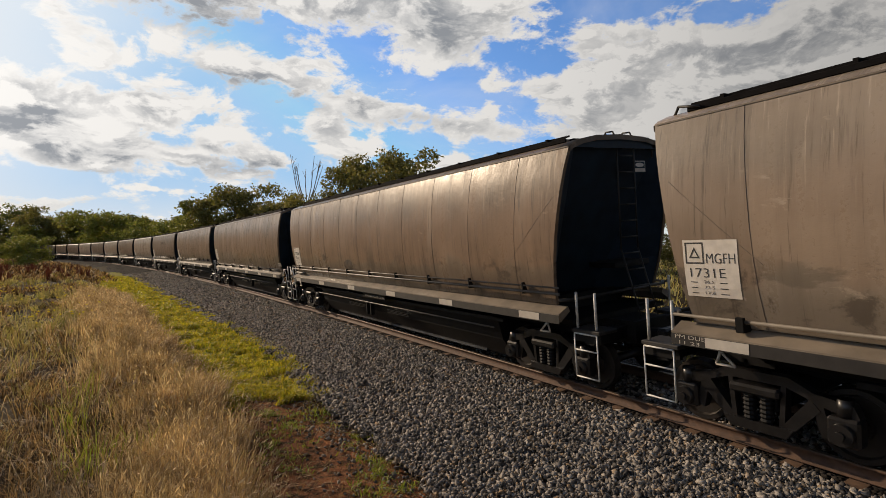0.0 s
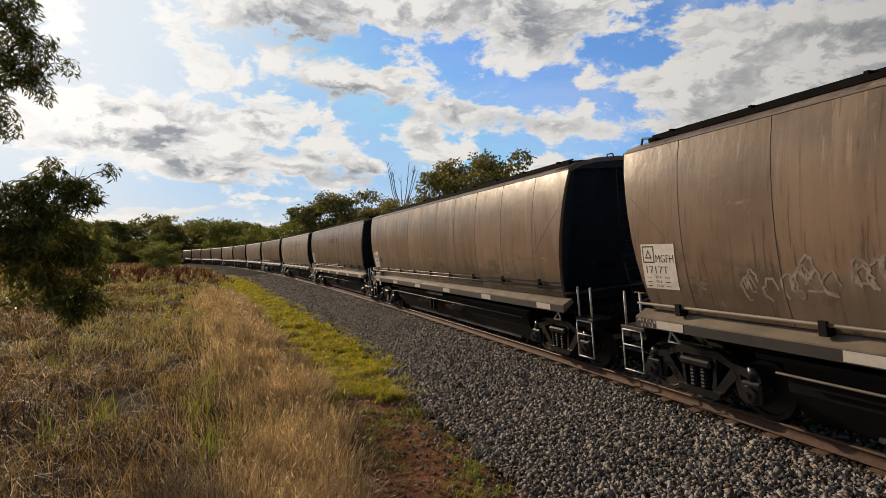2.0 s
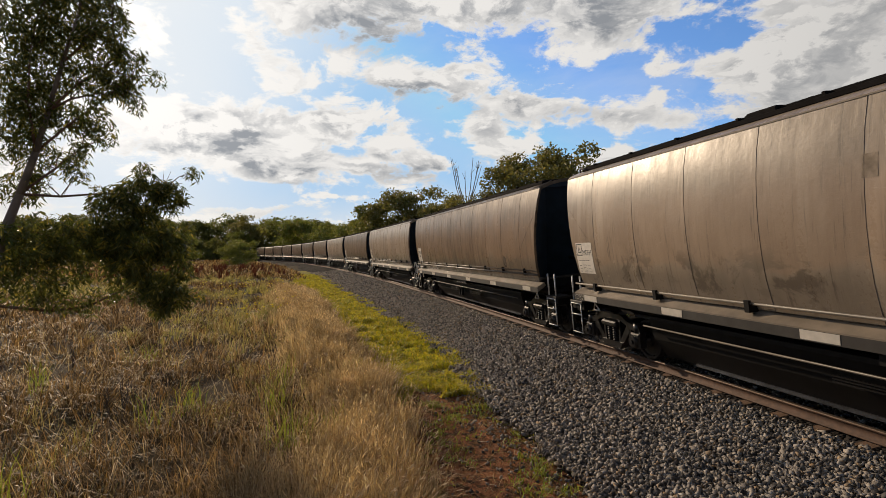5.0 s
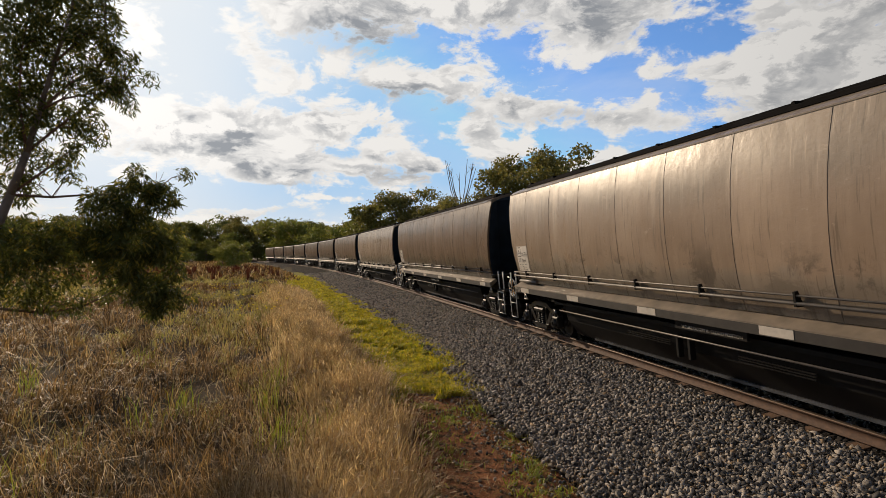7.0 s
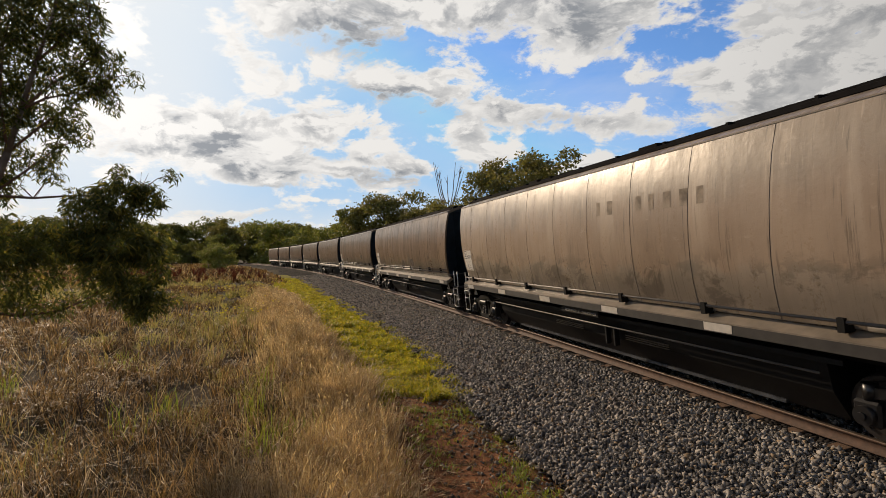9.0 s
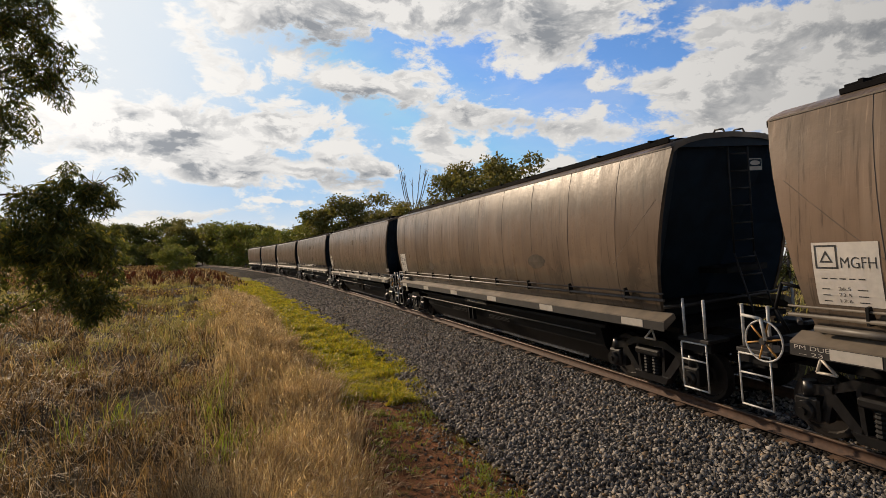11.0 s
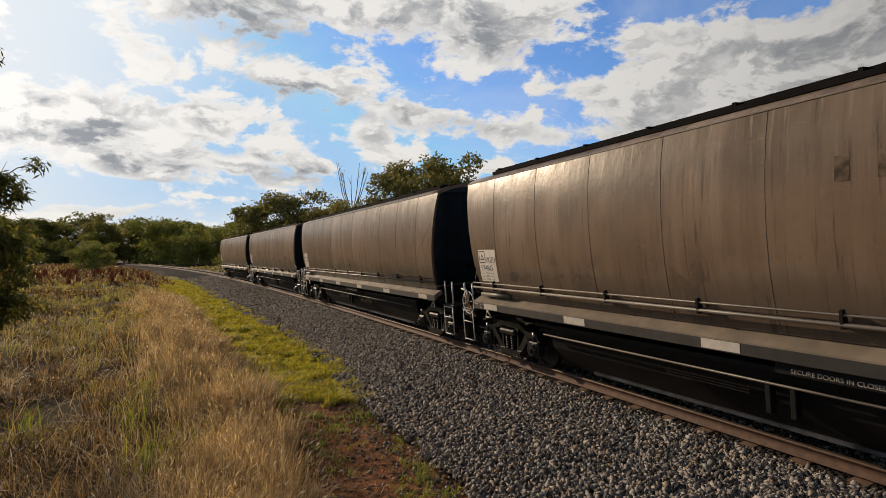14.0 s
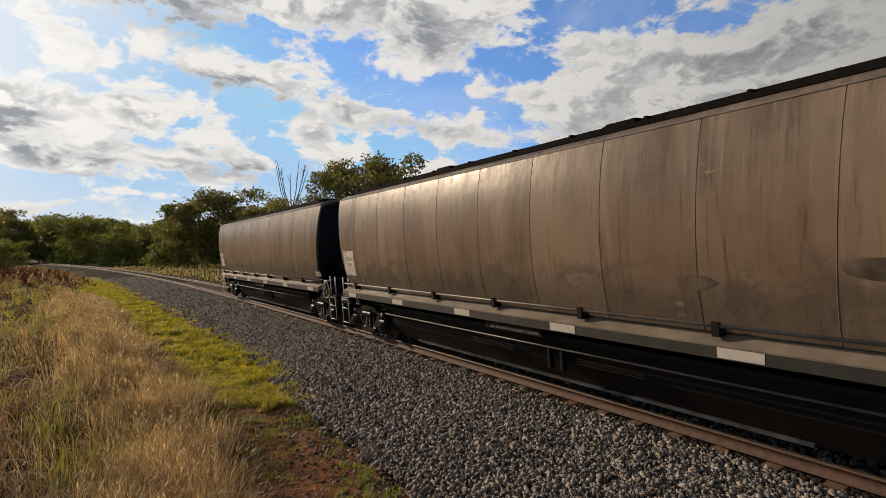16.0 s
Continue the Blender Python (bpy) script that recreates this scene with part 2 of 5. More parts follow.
def simple(name, col, rough=0.6, metal=0.0, vary=0.25, scale=6.0, rel=0.0, spec=0.5, translucent=0.0):
    def build(g, b):
        p = g.add("ShaderNodeTexCoord").outputs["Object"]
        n1, n2 = g.noise(p, scale, 5.0), g.noise(p, scale * 0.17, 3.0)
        f = g.math("ADD", g.math("MULTIPLY", n1, 0.6), g.math("MULTIPLY", n2, 0.4))
        f = g.ramp(f, 0.3, 0.7, 1 - vary, 1 + vary)
        c = g.vmath("SCALE", tuple(col), f)
        g.link(c, b.inputs["Base Color"])
        b.inputs["Roughness"].default_value, b.inputs["Metallic"].default_value = rough, metal
        b.inputs["Specular IOR Level"].default_value = spec
        if rel:
            bump(g, b, n1, rel)
    return material(name, build)


def wagon_paint(name, base, gloss):
    """Beige paint under road dirt: soft vertical streaks, brown below, worn patches, dark weld lines are their own parts."""
    def build(g, b):
        p = g.add("ShaderNodeTexCoord").outputs["Object"]
        info = g.add("ShaderNodeObjectInfo").outputs["Random"]
        x, y, z = g.sep(p)
        seed = g.math("MULTIPLY", info, 61.0)
        q = g.comb(g.math("ADD", x, seed), y, z)
        streak = g.noise(g.vmath("MULTIPLY", q, (2.2, 0.4, 0.18)), 1.6, 6.0, 0.6)
        fine = g.noise(g.vmath("MULTIPLY", q, (9.0, 1.0, 0.5)), 2.0, 5.0, 0.65)
        cloudy = g.noise(q, 0.9, 4.0, 0.55)
        grain = g.noise(q, 22.0, 5.0, 0.65)
        clean, dirt = base
        c = g.mix(g.ramp(g.math("ADD", g.math("MULTIPLY", cloudy, 0.5), g.math("MULTIPLY", streak, 0.6)), 0.40, 0.72), clean, dirt)
        # a rust-brown middle band with a ragged lower edge, grey-brown grime below it
        edge = g.math("ADD", z, g.math("MULTIPLY", g.math("SUBTRACT", cloudy, 0.5), 1.1))
        mid = g.math("MULTIPLY", g.ramp(edge, 2.05, 2.25), g.ramp(edge, 3.1, 3.7, 1.0, 0.0))
        c = g.mix(g.math("MULTIPLY", mid, 0.40), c, tuple(a * b for a, b in zip(clean, (0.98, 0.80, 0.68))))
        c = g.mix(g.math("MULTIPLY", g.ramp(edge, 2.25, 1.85), 0.75), c, tuple(a * 0.52 for a in clean))
        # pale rain runs from the eave, dark ones between them
        runs = g.math("MULTIPLY", g.ramp(fine, 0.56, 0.70), g.ramp(z, 2.6, 3.9))
        c = g.mix(g.math("MULTIPLY", runs, 0.75), c, tuple(min(1, a * 1.45) for a in clean))
        wash = g.math("MULTIPLY", g.ramp(g.noise(g.vmath("MULTIPLY", q, (1.5, 0.3, 0.10)), 1.1, 3.0, 0.5), 0.57, 0.66), g.ramp(g.math("ADD", z, cloudy), 2.6, 3.8))
        c = g.mix(g.math("MULTIPLY", wash, 0.55), c, tuple(min(1, a * 1.35) for a in clean))
        dark = g.math("MULTIPLY", g.ramp(fine, 0.46, 0.36), g.ramp(streak, 0.42, 0.60))
        c = g.mix(g.math("MULTIPLY", dark, 0.65), c, tuple(a * 0.45 for a in dirt))
        spot = g.math("MULTIPLY", g.ramp(g.noise(q, 1.3, 8.0, 0.7, 0.4), 0.52, 0.60), g.ramp(g.math("SUBTRACT", z, g.math("MULTIPLY", cloudy, 0.8)), 2.2, 1.6))
        c = g.mix(g.math("MULTIPLY", spot, 0.7), c, (0.085, 0.066, 0.05))
        scratch = g.ramp(g.noise(g.vmath("MULTIPLY", q, (1.0, 1.0, 14.0)), 2.2, 6.0, 0.7), 0.66, 0.72)
        c = g.mix(g.math("MULTIPLY", scratch, 0.30), c, tuple(min(1, a * 1.5) for a in clean))
        # each plate between two weld seams has weathered in its own tone
        plate = g.math("FLOOR", g.math("DIVIDE", g.math("ADD", x, 6.65), 1.478))
        tone = g.add("ShaderNodeTexWhiteNoise")
        g.link(g.comb(plate, seed, 0.0), tone.inputs["Vector"])
        c = g.vmath("SCALE", c, g.math("ADD", 0.86, g.math("MULTIPLY", tone.outputs["Value"], 0.26)))
        # chalky scuffs and dry splashes
        chalk = g.math("MULTIPLY", g.ramp(g.noise(g.vmath("MULTIPLY", q, (1.0, 1.0, 1.8)), 2.6, 9.0, 0.72, 0.5), 0.60, 0.68), g.ramp(cloudy, 0.44, 0.60))
        c = g.mix(g.math("MULTIPLY", chalk, 0.42), c, tuple(min(1, a * 1.7) for a in clean))
        blot = g.math("MULTIPLY", g.ramp(g.noise(g.vmath("MULTIPLY", q, (0.55, 1.0, 1.1)), 1.5, 6.0, 0.6, 0.3), 0.56, 0.62), g.ramp(z, 2.55, 2.15))
        c = g.mix(g.math("MULTIPLY", blot, 0.6), c, tuple(a * 0.42 for a in clean))
        c = g.vmath("SCALE", c, g.math("ADD", 0.86, g.math("MULTIPLY", info, 0.26)))
        g.link(c, b.inputs["Base Color"])
        g.link(g.ramp(g.math("ADD", g.math("MULTIPLY", streak, 0.7), g.math("MULTIPLY", grain, 0.3)), 0.3, 0.7, 0.23, 0.46), b.inputs["Roughness"])
        b.inputs["Specular IOR Level"].default_value = gloss
        h = g.math("ADD", g.math("MULTIPLY", grain, 0.15), g.noise(g.vmath("MULTIPLY", q, (1.0, 1.0, 0.6)), 2.0, 3.0))
        bump(g, b, h, 0.32, 0.035)
    return material(name, build)


PAINT = wagon_paint("dusty_paint", ((0.236, 0.176, 0.126), (0.122, 0.090, 0.064)), 0.17)
PALE = wagon_paint("cleaner_beige_paint", ((0.34, 0.275, 0.208), (0.215, 0.168, 0.123)), 0.34)
SEAM = simple("weld_seam_dirt", (0.118, 0.087, 0.064), 0.6, 0.0, 0.3, 4.0)
# Black steel; the deep shade under the wagons is in the colour too.
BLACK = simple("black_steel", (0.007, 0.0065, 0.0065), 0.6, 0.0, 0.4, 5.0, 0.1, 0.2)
PIPE = simple("dusty_pipe_paint", (0.115, 0.098, 0.080), 0.5, 0.0, 0.4, 3.0)
RODS = simple("dusty_rod_steel", (0.085, 0.072, 0.060), 0.45, 0.0, 0.5, 3.0)
FAINT = simple("faint_weld_line", (0.150, 0.112, 0.082), 0.55, 0.0, 0.3, 4.0)
ROOFDARK = simple("sooty_roof_steel", (0.010, 0.009, 0.009), 0.95, 0.0, 0.4, 5.0, 0.1, 0.08)
# Bluish sheen of the lit trough edge, put into the colour.
BRIGHT = simple("worn_bright_edge", (0.075, 0.08, 0.09), 0.45, 0.5, 0.7, 2.5)
# The shade on the wagon ends is put into this dark blue-black.
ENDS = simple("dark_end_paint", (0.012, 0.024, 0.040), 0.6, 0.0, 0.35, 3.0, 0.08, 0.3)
FRAME = simple("dusty_black_steel", (0.021, 0.018, 0.016), 0.6, 0.0, 0.5, 4.0, 0.15)
SILL = simple("dusty_sill_paint", (0.170, 0.136, 0.099), 0.55, 0.0, 0.35, 3.0, 0.1)
REFLECT = simple("worn_reflector", (0.52, 0.475, 0.41), 0.35, 0.0, 0.12, 8.0)
WHITE = simple("white_pole_paint", (0.54, 0.53, 0.50), 0.45, 0.0, 0.35, 14.0)
PANEL = simple("label_panel_paint", (0.66, 0.60, 0.52), 0.5, 0.0, 0.12, 9.0)
INK = simple("lettering_ink", (0.035, 0.033, 0.032), 0.6)
FADED_PALE = simple("faded_lettering_on_clean_paint", (0.235, 0.190, 0.145), 0.6, 0.0, 0.5, 6.0, 0.0, 0.05)
FADED = simple("faded_lettering", (0.128, 0.097, 0.072), 0.7, 0.0, 0.6, 9.0, 0.0, 0.02)
SPRAY = simple("faded_spray", (0.275, 0.225, 0.178), 0.5, 0.0, 0.45, 9.0, 0.0, 0.2)
PATCH = simple("dark_patch_paint", (0.105, 0.080, 0.058), 0.7, 0.0, 0.5, 4.0, 0.0, 0.1)
ORANGE = simple("orange_spoke_paint", (0.52, 0.26, 0.06), 0.5, 0.0, 0.2, 9.0)
# Cast steel with the underbody's shade worked into its near-black colour.
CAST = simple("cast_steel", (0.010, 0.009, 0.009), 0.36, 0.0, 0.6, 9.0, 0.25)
WHEEL = simple("wheel_steel", (0.030, 0.025, 0.022), 0.5, 0.6, 0.3, 7.0, 0.1)
RUST = simple("rusty_rail_side", (0.085, 0.044, 0.025), 0.8, 0.0, 0.35, 12.0, 0.2)
SHINE = simple("worn_rail_head", (0.12, 0.088, 0.065), 0.5, 0.6, 0.15, 5.0)
SLEEPER = simple("stained_sleeper", (0.125, 0.072, 0.042), 0.9, 0.0, 0.4, 8.0, 0.4)


# ---- mesh helpers ----
def box_bm(bm, x0, x1, y0, y1, z0, z1, bevel=0.0):
    v = [bm.verts.new((x, y, z)) for x in (x0, x1) for y in (y0, y1) for z in (z0, z1)]
    fs = [bm.faces.new([v[i] for i in q]) for q in ((0, 1, 3, 2), (4, 6, 7, 5), (0, 4, 5, 1), (2, 3, 7, 6), (0, 2, 6, 4), (1, 5, 7, 3))]
    if bevel:
        es = {e for f in fs for e in f.edges}
        bmesh.ops.bevel(bm, geom=list(es), offset=bevel, segments=1, affect="EDGES")
    return bm


def box(x0, x1, y0, y1, z0, z1, bevel=0.0):
    return box_bm(bmesh.new(), x0, x1, y0, y1, z0, z1, bevel)


def tube_bm(bm, a, b, r, seg=8, r2=None):
    a, b = Vector(a), Vector(b)
    q = (b - a).to_track_quat("Z", "Y")
    r2 = r if r2 is None else r2
    lo, hi = [], []
    for i in range(seg):
        t = 2 * math.pi * i / seg
        o = Vector((math.cos(t), math.sin(t), 0))
        lo.append(bm.verts.new(a + q @ (o * r)))
        hi.append(bm.verts.new(b + q @ (o * r2)))
    for i in range(seg):
        bm.faces.new((lo[i], lo[(i + 1) % seg], hi[(i + 1) % seg], hi[i])).smooth = True
    bm.faces.new(lo[::-1])
    bm.faces.new(hi)
    return bm


def pipe(points, r, seg=8):
    bm = bmesh.new()
    for a, b in zip(points, points[1:]):
        tube_bm(bm, a, b, r, seg)
    return bm


def prism(poly, axis, a, b, bm=None):
    """A polygon pushed along an axis: y (points x, z) or x (points y, z)."""
    bm = bm or bmesh.new()

    def at(p, t):
        return (p[0], t, p[1]) if axis == "y" else (t, p[0], p[1])
    lo = [bm.verts.new(at(p, a)) for p in poly]
    hi = [bm.verts.new(at(p, b)) for p in poly]
    n = len(poly)
    bm.faces.new(lo[::-1])
    bm.faces.new(hi)
    for i in range(n):
        bm.faces.new((lo[i], lo[(i + 1) % n], hi[(i + 1) % n], hi[i]))
    return bm


def part(name, bm, mat, parent=None, label=""):
    if isinstance(bm, bmesh.types.BMesh):
        bmesh.ops.recalc_face_normals(bm, faces=bm.faces)
        me = bpy.data.meshes.new(name)
        bm.to_mesh(me)
        bm.free()
    else:
        me = bm
    if mat is not None and not me.materials:
        me.materials.append(mat)
    ob = new(name, me)
    ob.parent = parent
    if label:
        tagged(ob, label)
    return ob


def again(ob, parent, m):
    """One more part on the same mesh."""
    o = new(ob.name.split(".")[0], ob.data)
    o.parent, o.matrix_basis = parent, m
    return o


def raw_mesh(name, verts, faces_per, mats, index=None, smooth=False):
    """A mesh from arrays: verts (N, 3) and faces (M, k)."""
    me = bpy.data.meshes.new(name)
    m, k = faces_per.shape
    me.vertices.add(len(verts))
    me.vertices.foreach_set("co", np.ascontiguousarray(verts, dtype=np.float32).ravel())
    me.loops.add(m * k)
    me.loops.foreach_set("vertex_index", np.ascontiguousarray(faces_per, dtype=np.int32).ravel())
    me.polygons.add(m)
    me.polygons.foreach_set("loop_start", np.arange(0, m * k, k, dtype=np.int32))
    if index is not None:
        me.polygons.foreach_set("material_index", np.ascontiguousarray(index, dtype=np.int32))
    if smooth:
        me.polygons.foreach_set("use_smooth", np.ones(m, dtype=bool))
    for mt in mats:
        me.materials.append(mt)
    me.update(calc_edges=True)
    return me


# ---- the ground ----
def ground_material():
    def build(g, b):
        p = g.add("ShaderNodeTexCoord").outputs["Object"]
        n1, n2, n3 = g.noise(p, 0.35, 5.0), g.noise(p, 3.0, 6.0, 0.65), g.noise(p, 26.0, 5.0, 0.7)
        # Darkened for the shade among the grass that stands on it.
        c = g.mix(g.ramp(n1, 0.35, 0.65), (0.062, 0.040, 0.020), (0.040, 0.034, 0.014))
        c = g.mix(g.ramp(n2, 0.4, 0.7), c, (0.036, 0.023, 0.013))
        c = g.vmath("SCALE", c, g.ramp(n3, 0.25, 0.75, 0.55, 1.3))
        g.link(c, b.inputs["Base Color"])
        b.inputs["Roughness"].default_value = 0.95
        b.inputs["Specular IOR Level"].default_value = 0.08
        bump(g, b, g.math("ADD", n3, n2), 0.8, 0.05)
    return material("dry_grass_ground", build)


def soil_material():
    def build(g, b):
        p = g.add("ShaderNodeTexCoord").outputs["Object"]
        n1, n2, n3 = g.noise(p, 0.9, 5.0), g.noise(p, 6.0, 6.0, 0.65), g.noise(p, 40.0, 5.0, 0.7)
        c = g.mix(g.ramp(n1, 0.35, 0.65), (0.42, 0.175, 0.080), (0.25, 0.115, 0.058))
        c = g.mix(g.ramp(n2, 0.44, 0.62), c, (0.075, 0.046, 0.028))
        c = g.vmath("SCALE", c, g.ramp(n3, 0.25, 0.75, 0.6, 1.3))
        g.link(c, b.inputs["Base Color"])
        b.inputs["Roughness"].default_value = 0.95
        b.inputs["Specular IOR Level"].default_value = 0.08
        bump(g, b, g.math("ADD", n3, n2), 0.9, 0.03)
    return material("red_soil", build)


def green_material():
    def build(g, b):
        p = g.add("ShaderNodeTexCoord").outputs["Object"]
        n1, n3 = g.noise(p, 1.2, 5.0), g.noise(p, 30.0, 5.0, 0.7)
        c = g.mix(g.ramp(n1, 0.35, 0.65), (0.22, 0.22, 0.025), (0.28, 0.22, 0.035))
        c = g.vmath("SCALE", c, g.ramp(n3, 0.25, 0.75, 0.5, 1.3))
        g.link(c, b.inputs["Base Color"])
        b.inputs["Roughness"].default_value = 0.95
        b.inputs["Specular IOR Level"].default_value = 0.08
        bump(g, b, n3, 0.8, 0.03)
    return material("green_verge", build)


def stone_material(name="ballast_stone", island=True):
    def build(g, b):
        p = g.add("ShaderNodeTexCoord").outputs["Object"]
        if island:
            r = g.add("ShaderNodeNewGeometry").outputs["Random Per Island"]
        else:
            r = g.add("ShaderNodeObjectInfo").outputs["Random"]
        n = g.noise(p, 60.0, 4.0, 0.6)
        c = g.mix(g.ramp(r, 0.0, 1.0), (0.045, 0.042, 0.041), (0.36, 0.32, 0.275))
        c = g.mix(g.ramp(r, 0.90, 0.97), c, (0.26, 0.18, 0.105))
        c = g.vmath("SCALE", c, g.ramp(n, 0.3, 0.7, 0.75, 1.2))
        g.link(c, b.inputs["Base Color"])
        b.inputs["Roughness"].default_value = 0.75
        b.inputs["Specular IOR Level"].default_value = 0.3
    return material(name, build)


def bed_material():
    def build(g, b):
        p = g.add("ShaderNodeTexCoord").outputs["Object"]
        v = g.add("ShaderNodeTexVoronoi")
        g.link(p, v.inputs["Vector"])
        v.inputs["Scale"].default_value = 17.0
        tone = g.ramp(g.sep(v.outputs["Color"])[0], 0.0, 1.0, 0.5, 1.5)
        # Near-black so that the gaps between stones carry their shade in the colour.
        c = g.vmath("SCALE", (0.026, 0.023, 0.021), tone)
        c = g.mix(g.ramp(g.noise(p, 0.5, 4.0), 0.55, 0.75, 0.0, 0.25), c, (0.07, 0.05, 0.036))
        g.link(c, b.inputs["Base Color"])
        b.inputs["Roughness"].default_value = 0.95
        b.inputs["Specular IOR Level"].default_value = 0.05
        bump(g, b, g.math("MULTIPLY", v.outputs["Distance"], -1.0), 1.0, 0.05)
    return material("ballast_bed", build)


GROUND, SOIL, BED, VERGE = ground_material(), soil_material(), bed_material(), green_material()
STONE, STONE_ONE = stone_material(), stone_material("ballast_stone_single", False)


def build_ground():
    """One sheet in rings round the camera: fine steps near it, wide ones out to the horizon."""
    r = np.concatenate([np.arange(0, 40, 0.4), 40 * 1.06 ** np.arange(0, 80)])
    r = r[r < 3500]
    a = np.linspace(0, 2 * np.pi, 257)[:-1]
    rr, aa = np.meshgrid(r, a, indexing="ij")
    x, y = rr * np.sin(aa), rr * np.cos(aa)
    z = ground_z(x, y) - 0.05
    nv = len(a)
    i, j = np.meshgrid(np.arange(len(r) - 1), np.arange(nv), indexing="ij")
    f = np.stack([i * nv + j, i * nv + (j + 1) % nv, (i + 1) * nv + (j + 1) % nv, (i + 1) * nv + j], -1).reshape(-1, 4)
    cx, cy = x.ravel()[f].mean(1), y.ravel()[f].mean(1)
    s, n = off_np(cx, cy)
    idx = ((n > toe(s) - 0.4) & (n < bank(s) + 0.4) & (s < 19.0)).astype(np.int32)
    idx = np.where((n > toe(s) - 0.4) & (n < bank(s) + 0.1) & (s >= 19.0) & (s < 90), 2, idx)
    ob = new("ground", raw_mesh("ground", np.stack([x, y, z], -1).reshape(-1, 3), f, [GROUND, SOIL, VERGE], idx, True))
    tagged(ob, "dry grassy paddock ground with red soil beside the track", "ground", kind="structure")


def grid_faces(rows, cols):
    i, j = np.meshgrid(np.arange(rows - 1), np.arange(cols - 1), indexing="ij")
    return np.stack([i * cols + j, i * cols + j + 1, (i + 1) * cols + j + 1, (i + 1) * cols + j], -1).reshape(-1, 4)


S_MIN, S_MAX = -330.0, 520.0


def bed_z(s, n):
    """The top of the ballast: level with the canted sleepers, then sloping to the toe on either side."""
    t = toe(s)
    tilt = math.tan(radians(CANT))
    top = AXIS_Z - 0.19 - n * tilt
    edge = AXIS_Z - 0.19 - 1.75 * tilt
    inner = edge + (-0.50 - edge) * np.clip((n - 1.75) / np.maximum(t - 1.75, .1), 0, 1.15)
    outer_edge = AXIS_Z - 0.19 + 1.75 * tilt
    outer = outer_edge - (outer_edge + 0.62) * np.clip((-1.75 - n) / 2.3, 0, 1.1)
    return np.where(n > 1.75, inner, np.where(n < -1.75, outer, top))


def build_ballast():
    u = np.concatenate([[-4.3, -3.2, -2.3, -1.75, -0.9, 0.0, 0.9, 1.4, 1.75], np.linspace(0.12, 1.06, 9) * 100])
    s = np.concatenate([np.arange(S_MIN, 0, 8.0), np.arange(0, 60, 0.5), np.arange(60, S_MAX, 6.0)])
    ss, uu = np.meshgrid(s, u, indexing="ij")
    nn = np.where(uu > 5, 1.75 + (toe(ss) + 0.25 - 1.75) * uu / 106, uu)
    x, y = plan_np(ss, nn)
    z = bed_z(ss, nn) + 0.02 * vnoise(ss * 3, nn * 3, 5)
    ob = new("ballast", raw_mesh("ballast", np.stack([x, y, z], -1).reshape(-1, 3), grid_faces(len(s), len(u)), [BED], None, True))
    return tagged(ob, "grey crushed-stone ballast under the railway track, its bed dark with painted gap shade", "ballast", kind="structure")


RAIL = [(-.075, -.165), (.075, -.165), (.075, -.15), (.012, -.135), (.012, -.04), (.036, -.03), (.036, -.006), (.028, 0), (-.028, 0),
        (-.036, -.006), (-.036, -.03), (-.012, -.04), (-.012, -.135), (-.075, -.15)]


def build_rails():
    track = new("railway_track")
    tagged(track, "rusty steel railway track curving through the paddock", "railway track", kind="structure")
    c, sn = math.cos(radians(CANT)), math.sin(radians(CANT))
    for side in (0.752, -0.752):
        s = np.concatenate([np.arange(S_MIN, 0, 6.0), np.arange(0, 60, 1.0), np.arange(60, S_MAX, 4.0)])
        prof = np.array(RAIL + RAIL[:1])
        ll = (side + prof[:, 0])[None, :].repeat(len(s), 0)
        gg = prof[:, 1][None, :].repeat(len(s), 0)
        nn, zz = ll * c + gg * sn, AXIS_Z - ll * sn + gg * c
        x, y = plan_np(s[:, None], nn)
        f = grid_faces(len(s), len(prof))
        idx = np.tile(np.isin(np.arange(len(prof) - 1), (6, 7, 8)).astype(np.int32), len(s) - 1)
        rail = new("rail", raw_mesh("rail", np.stack([x, y, zz], -1).reshape(-1, 3), f, [RUST, SHINE], idx))
        rail.parent = track
    bm = box(-0.11, 0.11, -1.27, 1.27, -0.31, -0.178, 0.012)
    first = part("sleeper", bm, SLEEPER, track)
    first.matrix_basis = on_track(0.0)
    for i in range(1, 90):
        again(first, track, on_track(i * 0.66))
    return track


build_ground()
ballast = build_ballast()
track = build_rails()

# ---- the wagons ----
# half the cross-section: sideways, height above the rail
SIDE = [(1.31, 1.50), (1.365, 1.70), (1.42, 1.97), (1.455, 2.32), (1.465, 2.68), (1.45, 3.05), (1.415, 3.42), (1.36, 3.78), (1.27, 4.14)]
ROOF = [(1.27, 4.14), (1.18, 4.20), (0.95, 4.28), (0.62, 4.34), (0.0, 4.37)]
HALF = 7.75


def end_x(z):
    return HALF - 0.25 + 0.47 * (z - 1.5) / 2.64


def side_y(z):
    return float(np.interp(z, [p[1] for p in SIDE], [p[0] for p in SIDE]))


def quilt(x, z):
    """How far a panel bulges between its weld seams."""
    f = ((x + 6.65) / 1.478) % 1.0
    return 0.011 * math.sin(math.pi * f) * math.sin(math.pi * min(1, max(0, (z - 1.4) / 2.8)))


